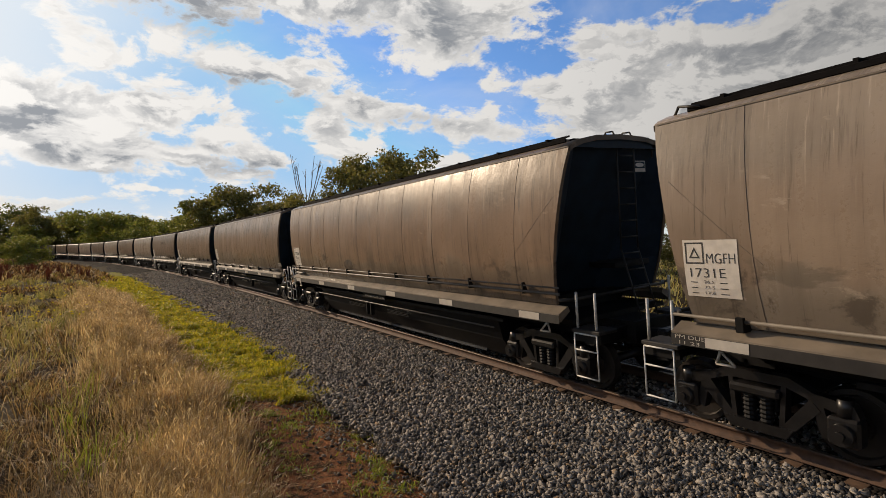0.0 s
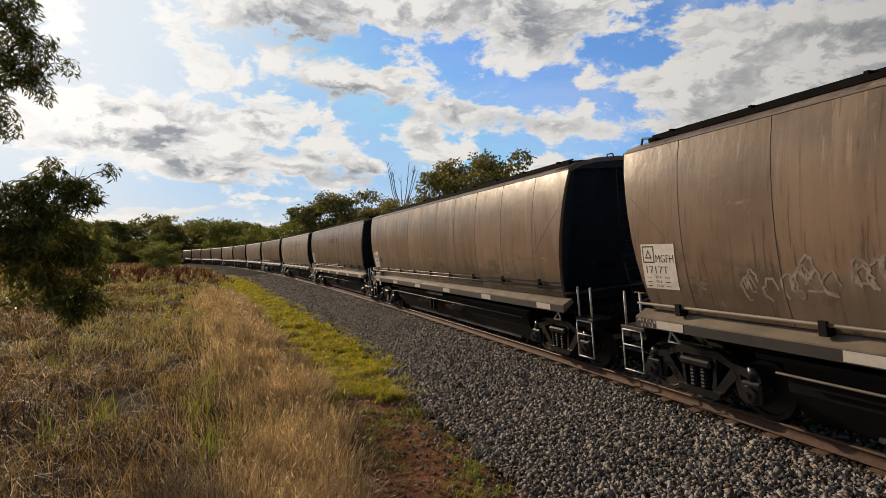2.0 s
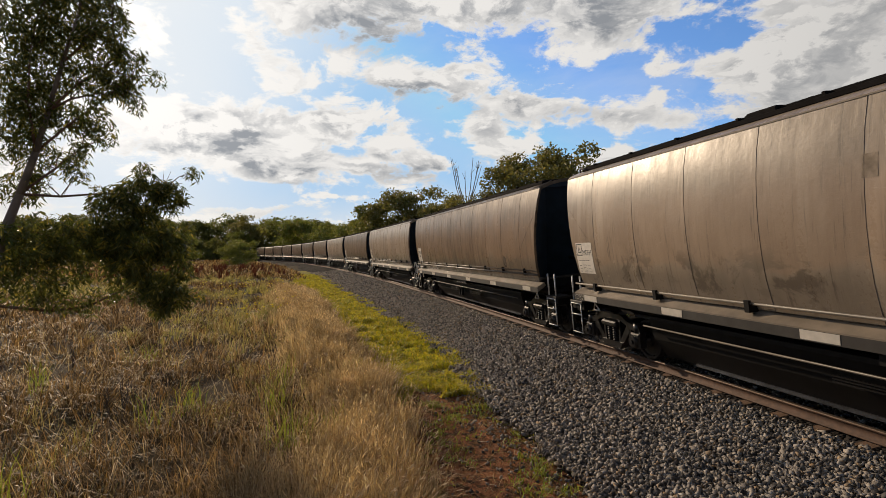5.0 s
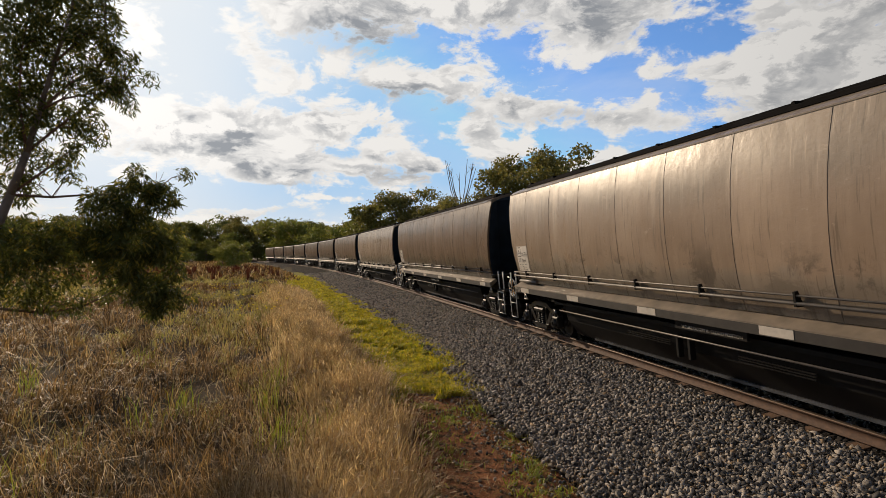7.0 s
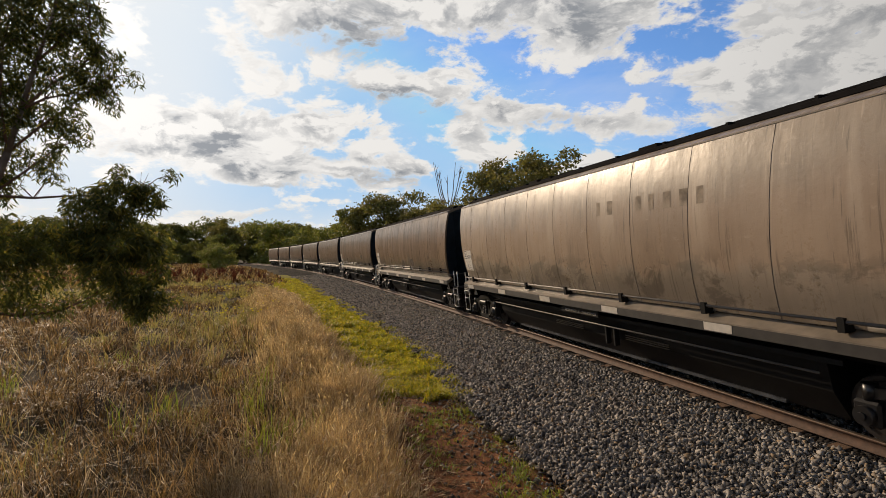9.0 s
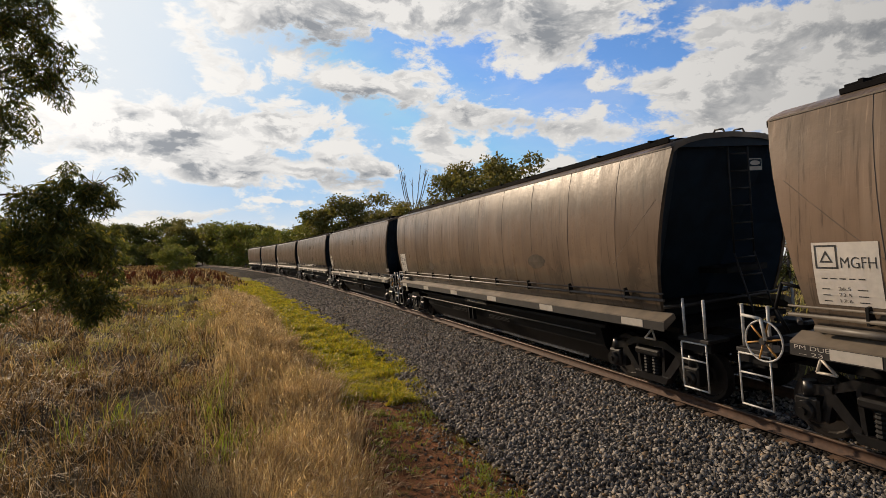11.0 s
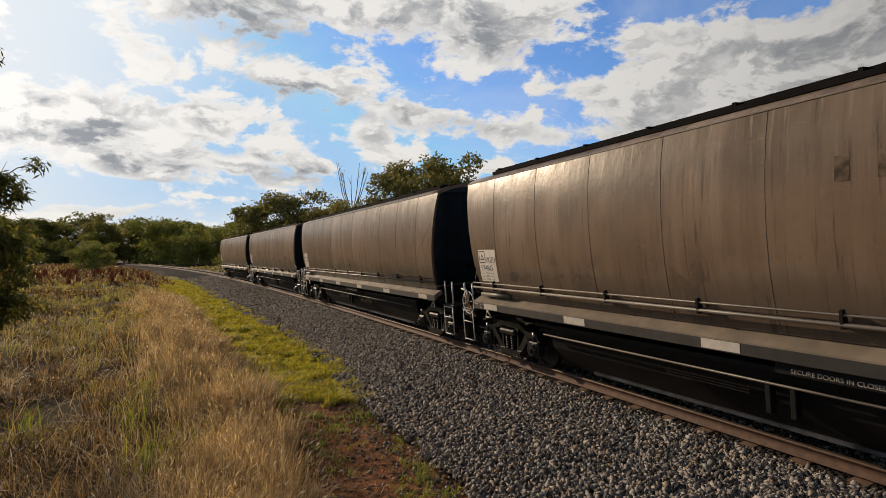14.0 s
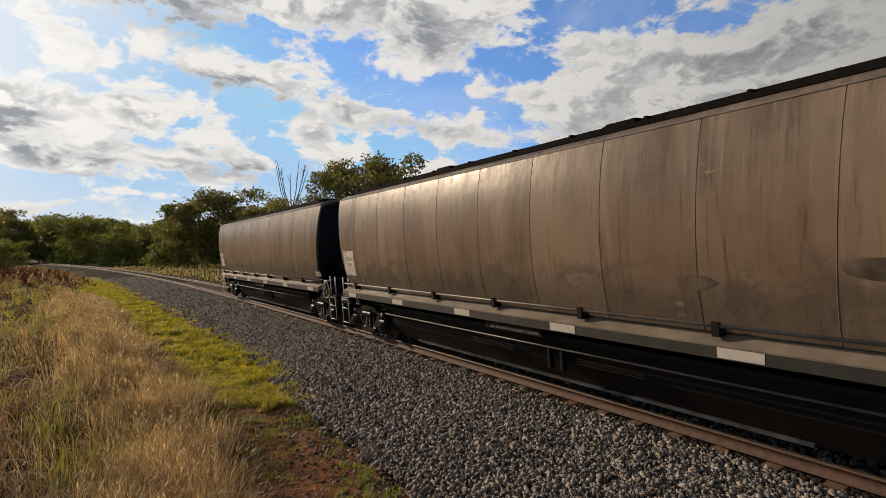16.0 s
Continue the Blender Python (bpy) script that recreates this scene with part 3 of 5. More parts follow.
def side_sheet(sign):
    """One bulged side of the hopper, folded in at its ends."""
    bm = bmesh.new()
    cols = 86
    rows = []
    for yy, z in SIDE:
        e = end_x(z)
        row = []
        for i in range(cols):
            x = -e + 2 * e * i / (cols - 1)
            row.append(bm.verts.new((x, sign * (yy + quilt(x, z)), z)))
        rows.append(row)
    for a, b in zip(rows, rows[1:]):
        for i in range(cols - 1):
            bm.faces.new((a[i], a[i + 1], b[i + 1], b[i])).smooth = True
    for i in (0, -1):
        last = None
        for row, (yy, z) in zip(rows, SIDE):
            v = bm.verts.new(row[i].co)
            w = bm.verts.new((v.co.x, sign * (yy - 0.06), z))
            if last:
                bm.faces.new((last[0], v, w, last[1]))
            last = (v, w)
    return bm


def roof_sheet():
    bm = bmesh.new()
    half = ROOF + [(-y, z) for y, z in ROOF[-2::-1]]
    rows = [[bm.verts.new((-HALF - .24 + (2 * HALF + .48) * i / 24, y, z)) for y, z in half] for i in range(25)]
    for a, b in zip(rows, rows[1:]):
        for i in range(len(half) - 1):
            bm.faces.new((a[i], a[i + 1], b[i + 1], b[i])).smooth = True
    for row, dx in ((rows[0], 0.05), (rows[-1], -0.05)):
        low = [bm.verts.new((v.co.x, v.co.y, v.co.z - 0.09)) for v in row]
        for i in range(len(row) - 1):
            bm.faces.new((row[i], row[i + 1], low[i + 1], low[i]))
    return bm


def end_plate(sx):
    """The end, dark with shade put into its colour: a middle slope sheet that runs in under the hopper, and a flank on
    either side.
    """
    bm = bmesh.new()
    zs = [1.5, 2.1, 2.8, 3.5, 4.14]
    for sy in (1, -1):
        prev = None
        for z in zs:
            t = (z - 1.5) / 2.64
            o = bm.verts.new((sx * (end_x(z) - 0.02), sy * (side_y(z) - 0.05), z))
            i = bm.verts.new((sx * (6.55 + 1.3 * t ** 0.9), sy * (0.62 + 0.42 * t), z))
            if prev:
                bm.faces.new((prev[0], o, i, prev[1]))
            prev = (o, i)
    prev = None
    for z in zs:
        t = (z - 1.5) / 2.64
        a = bm.verts.new((sx * (6.55 + 1.3 * t ** 0.9), -(0.62 + 0.42 * t), z))
        b = bm.verts.new((sx * (6.55 + 1.3 * t ** 0.9), 0.62 + 0.42 * t, z))
        if prev:
            bm.faces.new((prev[0], a, b, prev[1]))
        prev = (a, b)
    # cap under the roof
    top = [bm.verts.new((sx * (end_x(4.14) - 0.02), y, z - 0.01)) for y, z in ROOF]
    top += [bm.verts.new((sx * (end_x(4.14) - 0.02), -y, z - 0.01)) for y, z in ROOF[-2::-1]]
    bm.faces.new(top)
    bmesh.ops.remove_doubles(bm, verts=bm.verts, dist=0.002)
    return bm


def seam(x, sign):
    """A thin weld rib that follows the bulge of the side."""
    bm = bmesh.new()
    prev = None
    for yy, z in SIDE:
        f = 0.6 + 0.4 * end_x(z) / end_x(2.6)
        ring = [bm.verts.new((x * f + dx, sign * (yy + dy), z)) for dx, dy in ((-.006, .001), (0, .006), (.006, .001))]
        if prev:
            for i in range(2):
                bm.faces.new((prev[i], prev[i + 1], ring[i + 1], ring[i]))
        prev = ring
    return bm


def diagonal_seam(sx, sign):
    """The line where the inner slope sheet is welded to the side."""
    bm = bmesh.new()
    prev = None
    for i in range(6):
        x, z = sx * (7.70 - 0.235 * i), 3.35 - 0.215 * i
        yy = side_y(z) + quilt(x, z)
        ring = [bm.verts.new((x, sign * (yy + dy), z + dz)) for dz, dy in ((-.005, .001), (0, .004), (.005, .001))]
        if prev:
            for k in range(2):
                bm.faces.new((prev[k], prev[k + 1], ring[k + 1], ring[k]))
        prev = ring
    return bm


def text_mesh(body, size, mat, width=None):
    cu = bpy.data.curves.new("lettering", "FONT")
    cu.body, cu.size, cu.extrude, cu.offset = body, size, 0.0006, -0.010 * size
    cu.align_x = "LEFT"
    ob = bpy.data.objects.new("lettering", cu)
    scene.collection.objects.link(ob)
    bpy.context.view_layer.update()
    me = bpy.data.meshes.new_from_object(ob.evaluated_get(bpy.context.evaluated_depsgraph_get()))
    bpy.data.objects.remove(ob)
    me.materials.clear()
    me.materials.append(mat)
    if width:
        xs = [v.co.x for v in me.vertices]
        k = width / max(max(xs) - min(xs), 1e-4)
        for v in me.vertices:
            v.co.x = (v.co.x - min(xs)) * k
    return me


def on_side(me, x, z, sign=1, proud=0.008):
    """Lay a flat mesh (x right, y up) on the bulged side, seen from outside; x is its left edge as read."""
    for v in me.vertices:
        zz = z + v.co.y
        xx = (x - v.co.x) if sign > 0 else (x + v.co.x)
        v.co = Vector((xx, sign * (side_y(zz) + quilt(xx, zz) + proud + v.co.z), zz))
    return me


def flat_poly(polys):
    bm = bmesh.new()
    for poly in polys:
        bm.faces.new([bm.verts.new((x, y, 0)) for x, y in poly])
    me = bpy.data.meshes.new("flat")
    bm.to_mesh(me)
    bm.free()
    return me


def grid_poly(w, h, nx=3, ny=5):
    bm = bmesh.new()
    vs = [[bm.verts.new((w * i / nx, h * j / ny, 0)) for i in range(nx + 1)] for j in range(ny + 1)]
    for j in range(ny):
        for i in range(nx):
            bm.faces.new((vs[j][i], vs[j][i + 1], vs[j + 1][i + 1], vs[j + 1][i]))
    me = bpy.data.meshes.new("flat")
    bm.to_mesh(me)
    bm.free()
    return me


BOGIE_X, AXLE, UNDER = 7.05, 0.93, 0.16      # the underframe sits a little towards the brake end


def sideframe_bm():
    """A cast three-piece side frame, seen from the side: arched top, two windows, spring nest."""
    bm = bmesh.new()
    y0, y1 = -0.065, 0.065
    prism([(-0.62, .80), (-0.38, .92), (0.38, .92), (0.62, .80), (0.62, .70), (0.34, .80), (-0.34, .80), (-0.62, .70)], "y", y0, y1, bm)
    for s in (1, -1):
        prism([(s * 0.60, .80), (s * 1.02, .74), (s * 1.07, .62), (s * 1.07, .30), (s * 0.97, .30), (s * 0.95, .60), (s * 0.72, .66), (s * 0.58, .70)], "y", y0, y1, bm)
        prism([(s * 0.72, .70), (s * 0.80, .34), (s * 0.70, .30), (s * 0.60, .72)], "y", y0 * .9, y1 * .9, bm)
        prism([(s * 0.60, .72), (s * 0.70, .60), (s * 0.36, .22), (s * 0.24, .22), (s * 0.30, .34)], "y", y0, y1, bm)
        prism([(s * 0.29, .80), (s * 0.35, .80), (s * 0.31, .28), (s * 0.25, .28)], "y", y0, y1, bm)
    prism([(-0.42, .30), (0.42, .30), (0.34, .18), (-0.34, .18)], "y", y0 - .03, y1 + .03, bm)
    return bm


def wheelset_bm():
    bm = bmesh.new()
    tube_bm(bm, (0, -1.02, 0), (0, 1.02, 0), 0.075, 10)
    for s in (1, -1):
        prof = [(0.68, .445), (0.71, .43), (0.80, .42), (0.80, .36), (0.765, .34), (0.755, .16), (0.80, .14), (0.80, 0.08), (0.66, .08), (0.66, .14), (0.71, .16), (0.70, .34), (0.68, .36)]
        seg = 20
        rings = []
        for i in range(seg):
            a = 2 * math.pi * i / seg
            rings.append([bm.verts.new((r * math.cos(a), s * y, r * math.sin(a))) for y, r in prof])
        n = len(prof)
        for i in range(seg):
            p, q = rings[i], rings[(i + 1) % seg]
            for k in range(n):
                bm.faces.new((p[k], p[(k + 1) % n], q[(k + 1) % n], q[k]))
    return bm


def spring_bm():
    """One coil spring as a ribbed column."""
    bm = bmesh.new()
    prev = None
    for k in range(13):
        r = 0.080 if k % 2 else 0.066
        ring = [bm.verts.new((r * math.cos(i * math.pi / 5), r * math.sin(i * math.pi / 5), 0.30 + k * .0275)) for i in range(10)]
        if prev:
            for i in range(10):
                bm.faces.new((prev[i], prev[(i + 1) % 10], ring[(i + 1) % 10], ring[i]))
        prev = ring
    return bm


def build_bogie(wagon, sx):
    bogie = new("bogie")
    bogie.parent, bogie.location = wagon, (sx * BOGIE_X - UNDER if sx > 0 else -6.93, 0, 0)
    tagged(bogie, "dusty cast-steel four-wheel bogie, shade put into its dark colour")
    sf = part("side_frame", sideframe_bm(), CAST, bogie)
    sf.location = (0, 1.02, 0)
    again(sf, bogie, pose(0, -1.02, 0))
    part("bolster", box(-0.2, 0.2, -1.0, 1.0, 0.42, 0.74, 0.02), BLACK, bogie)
    spring = None
    for sy in (1, -1):
        for x in (-0.10, 0.10):
            o = part("spring", spring_bm(), BLACK, bogie) if spring is None else again(spring, bogie, Matrix())
            spring = spring or o
            o.location = (x, sy * 1.05, 0)
        o = part("spring_cap", box(-0.30, 0.30, -0.11, 0.11, .64, .76, .03), CAST, bogie)
        o.location = (0, sy * 1.07, 0)
        for x in (-AXLE, AXLE):
            bm = box(-0.16, 0.16, -0.10, 0.10, 0.28, 0.60, 0.03)
            tube_bm(bm, (0, 0, .43), (0, sy * 0.17, .43), 0.12, 12)
            tube_bm(bm, (0, sy * .17, .43), (0, sy * 0.20, .43), 0.05, 8)
            tube_bm(bm, (0, 0, .60), (0, 0, .80), 0.085, 10)
            o = part("axle_box", bm, CAST, bogie)
            o.location = (x, sy * 1.04, 0)
    ws = part("wheelset", wheelset_bm(), WHEEL, bogie)
    ws.location = (-AXLE, 0, 0.425)
    ws2 = again(ws, bogie, pose(AXLE, 0, 0.425))
    return bogie


def build_end(wagon, sx, brake):
    """Platform, poles, step loops, coupler, and the brake gear or the ladder."""
    e = HALF + (UNDER if brake else -UNDER)
    for sy in (1, -1):
        part("end_step", box(*sorted((sx * (e + .20), sx * (e + .80))), *sorted((sy * .86, sy * 1.30)), 1.07, 1.13, 0.01), FRAME, wagon)
        part("step_hanger", box(*sorted((sx * (e + .22), sx * (e + .78))), *sorted((sy * 1.18, sy * 1.24)), 0.92, 1.07), BLACK, wagon)
    # Draft sill and floor filled in black for the deep shade between the steps.
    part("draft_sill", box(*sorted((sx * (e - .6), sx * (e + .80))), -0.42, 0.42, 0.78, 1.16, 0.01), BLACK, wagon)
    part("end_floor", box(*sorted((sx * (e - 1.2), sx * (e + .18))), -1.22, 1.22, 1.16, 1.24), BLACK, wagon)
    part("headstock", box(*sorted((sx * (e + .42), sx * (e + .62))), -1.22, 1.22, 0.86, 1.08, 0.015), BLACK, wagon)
    bm = box(*sorted((sx * (e + .5), sx * (HALF + 1.02))), -0.10, 0.10, 0.80, 1.0, 0.03)
    box_bm(bm, *sorted((sx * (HALF + .86), sx * (HALF + 1.045))), -0.19, 0.19, 0.74, 1.04, 0.04)
    part("coupler", bm, CAST, wagon)
    for sy in (1, -1):
        e = HALF + (UNDER if brake else -UNDER)
        for dx in (0.30, 0.70):
            part("pole", pipe([(sx * (e + dx), sy * 1.24, 1.14), (sx * (e + dx), sy * 1.24, 1.74)], 0.022, 10), WHITE, wagon, "white painted steel pole")
        a, b = sx * (e + .27), sx * (e + .75)
        part("step_loop", pipe([(a, sy * 1.30, 1.06), (a, sy * 1.30, 0.34), (b, sy * 1.30, 0.34), (b, sy * 1.30, 1.06), (a, sy * 1.30, 1.06)], 0.0135, 6), WHITE, wagon, "white painted steel step loop")
        part("step_rung", pipe([(a, sy * 1.30, 0.79), (b, sy * 1.30, 0.79)], 0.0135, 6), WHITE, wagon)
        part("step_lamp_bracket", pipe([(a - sx * .60, sy * 1.28, 0.99), (a - sx * .84, sy * 1.28, 0.99), (a - sx * .66, sy * 1.28, 1.16), (a - sx * .60, sy * 1.28, 0.99)], 0.018, 6), REFLECT, wagon)
        if brake:
            build_handwheel(wagon, sx * (e + 0.26), sy)
            part("brake_cylinder", pipe([(sx * (e - 1.6), sy * 1.40, 1.56), (sx * (e - .45), sy * 1.40, 1.56)], 0.045, 10), PIPE, wagon, "dusty grey door cylinder")
            if sy < 0:
                continue
            e = HALF
            me = on_side(grid_poly(0.46, 0.16, 3, 3), sx * (e - .36) + (0.40 if sx * sy > 0 else 0.06) * (1 if sy > 0 else -1), 1.74, sy, 0.006)
            part("release_sign", me, REFLECT, wagon, "small white sign lettered RELEASE")
            me = on_side(text_mesh("RELEASE", 0.12, INK, 0.40), sx * (e - .36) + (0.37 if sx * sy > 0 else 0.03) * (1 if sy > 0 else -1), 1.78, sy, 0.009)
            part("lettering", me, INK, wagon)
    e = HALF
    if brake:
        bm = pipe([(sx * (e - .35), -0.95, 1.95), (sx * (e - .35), 0.75, 1.95)], 0.26, 16)
        part("air_tank", bm, BLACK, wagon, "black cylindrical air reservoir")
        part("tank_cradle", box(*sorted((sx * (e - .62), sx * (e - .1))), -0.9, 0.7, 1.30, 1.70, 0.02), BLACK, wagon)
        bm = pipe([(sx * (e + .1), -0.7, 1.5), (sx * (e + .1), 0.3, 1.5)], 0.15, 12)
        part("brake_valve", bm, BLACK, wagon)
        part("hose", pipe([(sx * (e + .05), -1.0, 1.95), (sx * (e + .30), -1.15, 2.05), (sx * (e + .38), -1.2, 1.7), (sx * (e + .25), -1.15, 1.4)], 0.025, 6), BLACK, wagon)
    else:
        for y in (-0.05, 0.40):
            part("ladder_rail", pipe([(sx * (e + .5), y, 1.10), (sx * (e + .14), y, 2.35), (sx * (e + .17), y, 4.30), (sx * (e + .10), y, 4.44), (sx * (e - .05), y, 4.45), (sx * (e - .10), y, 4.36)], 0.016, 6), FRAME, wagon)
        for k in range(11):
            z = 1.4 + k * .29
            x = e + .15 + max(0, (2.35 - z)) * .29
            part("ladder_rung", pipe([(sx * x, -0.05, z), (sx * x, 0.40, z)], 0.016, 6), FRAME, wagon)
        part("end_shelf", box(*sorted((sx * (e - .5), sx * (e + .1))), -0.2, 0.75, 2.02, 2.12, 0.01), BLACK, wagon)
        notice = part("end_notice", box(*sorted((sx * (e + .135), sx * (e + .140))), 0.42, 0.74, 3.72, 3.92), PANEL, wagon, "small pale notice plate")
        part("notice_field", box(*sorted((sx * (e + .1405), sx * (e + .1425))), 0.435, 0.725, 3.785, 3.905), ENDS, notice)
        bm = bmesh.new()
        bm.faces.new([bm.verts.new((sx * (e + .144), 0.58 + .12 * math.cos(i * .5236), 3.845 + .04 * math.sin(i * .5236))) for i in range(12)])
        part("notice_emblem", bm, PANEL, notice)
        part("end_conduit", pipe([(sx * (e - .3), 1.05, 4.30), (sx * (e + .02), 1.02, 4.36), (sx * (e + .16), 0.95, 4.22), (sx * (e + .16), 0.92, 3.98)], 0.02, 6), FRAME, wagon)
        part("end_box", box(*sorted((sx * (e + .05), sx * (e + .2))), 0.88, 1.06, 4.13, 4.22, .015), FRAME, wagon)
    part("end_rail", pipe([(sx * (e - .1), -1.40, 1.60), (sx * (e + .06), -1.2, 1.60), (sx * (e + .06), 1.2, 1.60), (sx * (e - .1), 1.40, 1.60)], 0.03, 8), FRAME, wagon)


def build_handwheel(wagon, x, sy):
    hub = new("hand_wheel")
    hub.parent, hub.location = wagon, (x, sy * 1.40, 1.30)
    tagged(hub, "white-rimmed brake hand wheel with orange spokes")
    bm = bmesh.new()
    rings = []
    for i in range(28):
        t = 2 * math.pi * i / 28
        rings.append([bm.verts.new(((0.27 + .0135 * math.cos(u)) * math.cos(t), .0135 * math.sin(u), (0.27 + .0135 * math.cos(u)) * math.sin(t))) for u in [k * math.pi / 3 for k in range(6)]])
    for i in range(28):
        p, q = rings[i], rings[(i + 1) % 28]
        for k in range(6):
            bm.faces.new((p[k], p[(k + 1) % 6], q[(k + 1) % 6], q[k])).smooth = True
    part("rim", bm, WHITE, hub)
    for i in range(6):
        a = math.pi * i / 3 + 0.2
        part("spoke", pipe([(0.04 * math.cos(a), 0, 0.04 * math.sin(a)), (0.26 * math.cos(a), 0, 0.26 * math.sin(a))], 0.0125, 6), ORANGE, hub)
    part("wheel_bracket", pipe([(0.05, sy * 0.03, 0.02), (-0.0, sy * .03, 0.30), (0.30 if x > 0 else -0.30, sy * .0, 0.32)], 0.022, 6), WHITE, hub)
    part("axle", pipe([(0, sy * 0.04, 0), (0, -sy * 0.3, 0)], 0.045, 10), FRAME, hub)


def build_wagon():
    """Side y+ has the bracketed pipe with its brake end at x-; side y- has the twin pipe."""
    w = new("hopper_wagon")
    for sy in (1, -1):
        part("side_sheet", side_sheet(sy), PAINT, w, "dusty beige bulged steel side sheet")
        for i in range(10):
            x = -6.65 + 1.478 * i
            part("weld_seam", seam(x, sy), SEAM, w)
        # sill: sloping dusty top, upright face with white reflectors
        a = HALF - 0.02
        part("side_sill", prism([(sy * 1.28, 1.49), (sy * 1.50, 1.385), (sy * 1.50, 1.25), (sy * 1.46, 1.25), (sy * 1.24, 1.40)], "x", -a, a), SILL, w)
        part("sill_face", prism([(sy * 1.503, 1.365), (sy * 1.506, 1.365), (sy * 1.506, 1.22), (sy * 1.503, 1.22)], "x", -a, a), FRAME, w)
        for i in range(6):
            x = -a + 0.75 + i * (2 * a - 1.5) / 5
            part("reflector", prism([(sy * 1.508, 1.36), (sy * 1.512, 1.36), (sy * 1.512, 1.235), (sy * 1.508, 1.235)], "x", x - 0.27, x + 0.27), REFLECT, w, "worn white reflector plate")
        if sy > 0:
            part("side_pipe", pipe([(-a, 1.43, 1.60), (a, 1.43, 1.60)], 0.022, 8), PIPE, w)
            for i in range(7):
                x = -a + 1.7 + i * (2 * a - 2.6) / 6
                part("pipe_bracket", prism([(1.30, 1.47), (1.47, 1.47), (1.48, 1.65), (1.43, 1.65), (1.41, 1.56), (1.30, 1.56)], "x", x - .045, x + .045), BLACK, w)
        else:
            for yy, z, rad in ((1.47, 1.82, .015), (1.47, 1.715, .026)):
                part("side_pipe", pipe([(-a, -yy, z), (a, -yy, z)], rad, 8), PIPE, w)
            for i in range(9):
                x = -a + 0.9 + i * (2 * a - 1.8) / 8
                part("pipe_clip", prism([(-1.36, 1.66), (-1.49, 1.67), (-1.50, 1.87), (-1.44, 1.88)], "x", x - .016, x + .016), BLACK, w)
    for sy in (1, -1):
        for sx in (1, -1):
            part("slope_weld", diagonal_seam(sx, sy), FAINT, w)
    part("roof_sheet", roof_sheet(), PAINT, w)
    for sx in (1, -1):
        part("end_plate", end_plate(sx), ENDS, w, "hopper end with its shade put into the dark blue-black colour")
    for sy in (1, -1):
        part("eave_strip", box(-HALF - .20, HALF + .20, *sorted((sy * 1.255, sy * 1.284)), 4.130, 4.150), SILL, w)
        part("walkway_rail", box(-HALF + .5, HALF - .1, *sorted((sy * 0.98, sy * 1.02)), 4.265, 4.335, 0.006), ROOFDARK, w, "black roof walkway edge")
        part("walkway_lip", box(-HALF + .5, HALF - .1, *sorted((sy * 0.90, sy * 0.925)), 4.355, 4.385), ROOFDARK, w)
        for i in range(11):
            x = -HALF + .7 + i * 1.42
            part("walkway_post", box(x, x + .05, *sorted((sy * 0.89, sy * 1.0)), 4.26, 4.39), ROOFDARK, w)
    part("hatch_cover", prism([(-0.66, 4.34), (-0.5, 4.40), (0.5, 4.40), (0.66, 4.34)], "x", -HALF + .6, HALF - .4), ROOFDARK, w, "dark roof hatch trough")
    for i in range(9):
        x = -HALF + 1.0 + i * 1.72
        bm = box(x, x + .10, -0.74, 0.74, 4.30, 4.43, .01)
        part("hatch_clamp", bm, ROOFDARK, w)
    for x in (-2.6, 2.2):
        bm = box(x, x + .55, 0.70, 1.0, 4.24, 4.41, .02)
        tube_bm(bm, (x - .2, .85, 4.37), (x + .7, .85, 4.40), .015, 6)
        part("hatch_latch", bm, ROOFDARK, w)
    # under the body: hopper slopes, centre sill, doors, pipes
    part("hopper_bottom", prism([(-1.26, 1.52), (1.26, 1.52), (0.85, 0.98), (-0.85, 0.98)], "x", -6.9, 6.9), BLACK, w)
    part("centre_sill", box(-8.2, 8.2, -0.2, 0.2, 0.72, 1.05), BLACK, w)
    # Trough kept deep to block the light that passes under the wagon.
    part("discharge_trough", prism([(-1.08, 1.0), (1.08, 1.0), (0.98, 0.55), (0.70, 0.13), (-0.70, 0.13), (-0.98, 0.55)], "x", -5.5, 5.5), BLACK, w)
    for sy in (1, -1):
        part("door_rod", pipe([(-5.5, sy * 1.20, 0.84), (5.5, sy * 1.20, 0.84)], 0.018, 8), RODS, w)
        part("door_beam", box(-5.8, 5.8, *sorted((sy * 1.12, sy * 1.18)), 0.98, 1.05), BLACK, w)
        part("trough_lip", box(-4.6, 4.6, *sorted((sy * .72, sy * .77)), 0.13, 0.18), BRIGHT, w, "lower edge of the trough with a bluish sheen put into its colour")
        for x in (-2.6, 0.3):
            for k in range(3):
                part("louvre", box(x, x + 1.3, *sorted((sy * 1.10, sy * 1.13)), 0.70 - .04 * k, 0.712 - .04 * k), CAST, w)
        bm = box(-1.05, -0.98, *sorted((sy * 1.08, sy * 1.2)), 0.45, 0.86, .01)
        box_bm(bm, -0.75, -0.68, *sorted((sy * 1.08, sy * 1.2)), 0.45, 0.82, .01)
        part("door_lever", bm, BLACK, w)
    for sx in (1, -1):
        build_bogie(w, sx)
    build_end(w, -1, True)
    build_end(w, 1, False)
    return tagged(w, "dusty beige bogie grain hopper wagon, moving in a long train", "wagon", "wagons of the train")


LETTERS = {}


def lay_text(w, body, x, z, size, width, sign, mat=None):
    key = (body, x, z, sign)
    if key not in LETTERS:
        LETTERS[key] = on_side(text_mesh(body, size, mat or INK, width), x, z, sign, 0.0085)
    part("lettering", LETTERS[key], mat or INK, w)


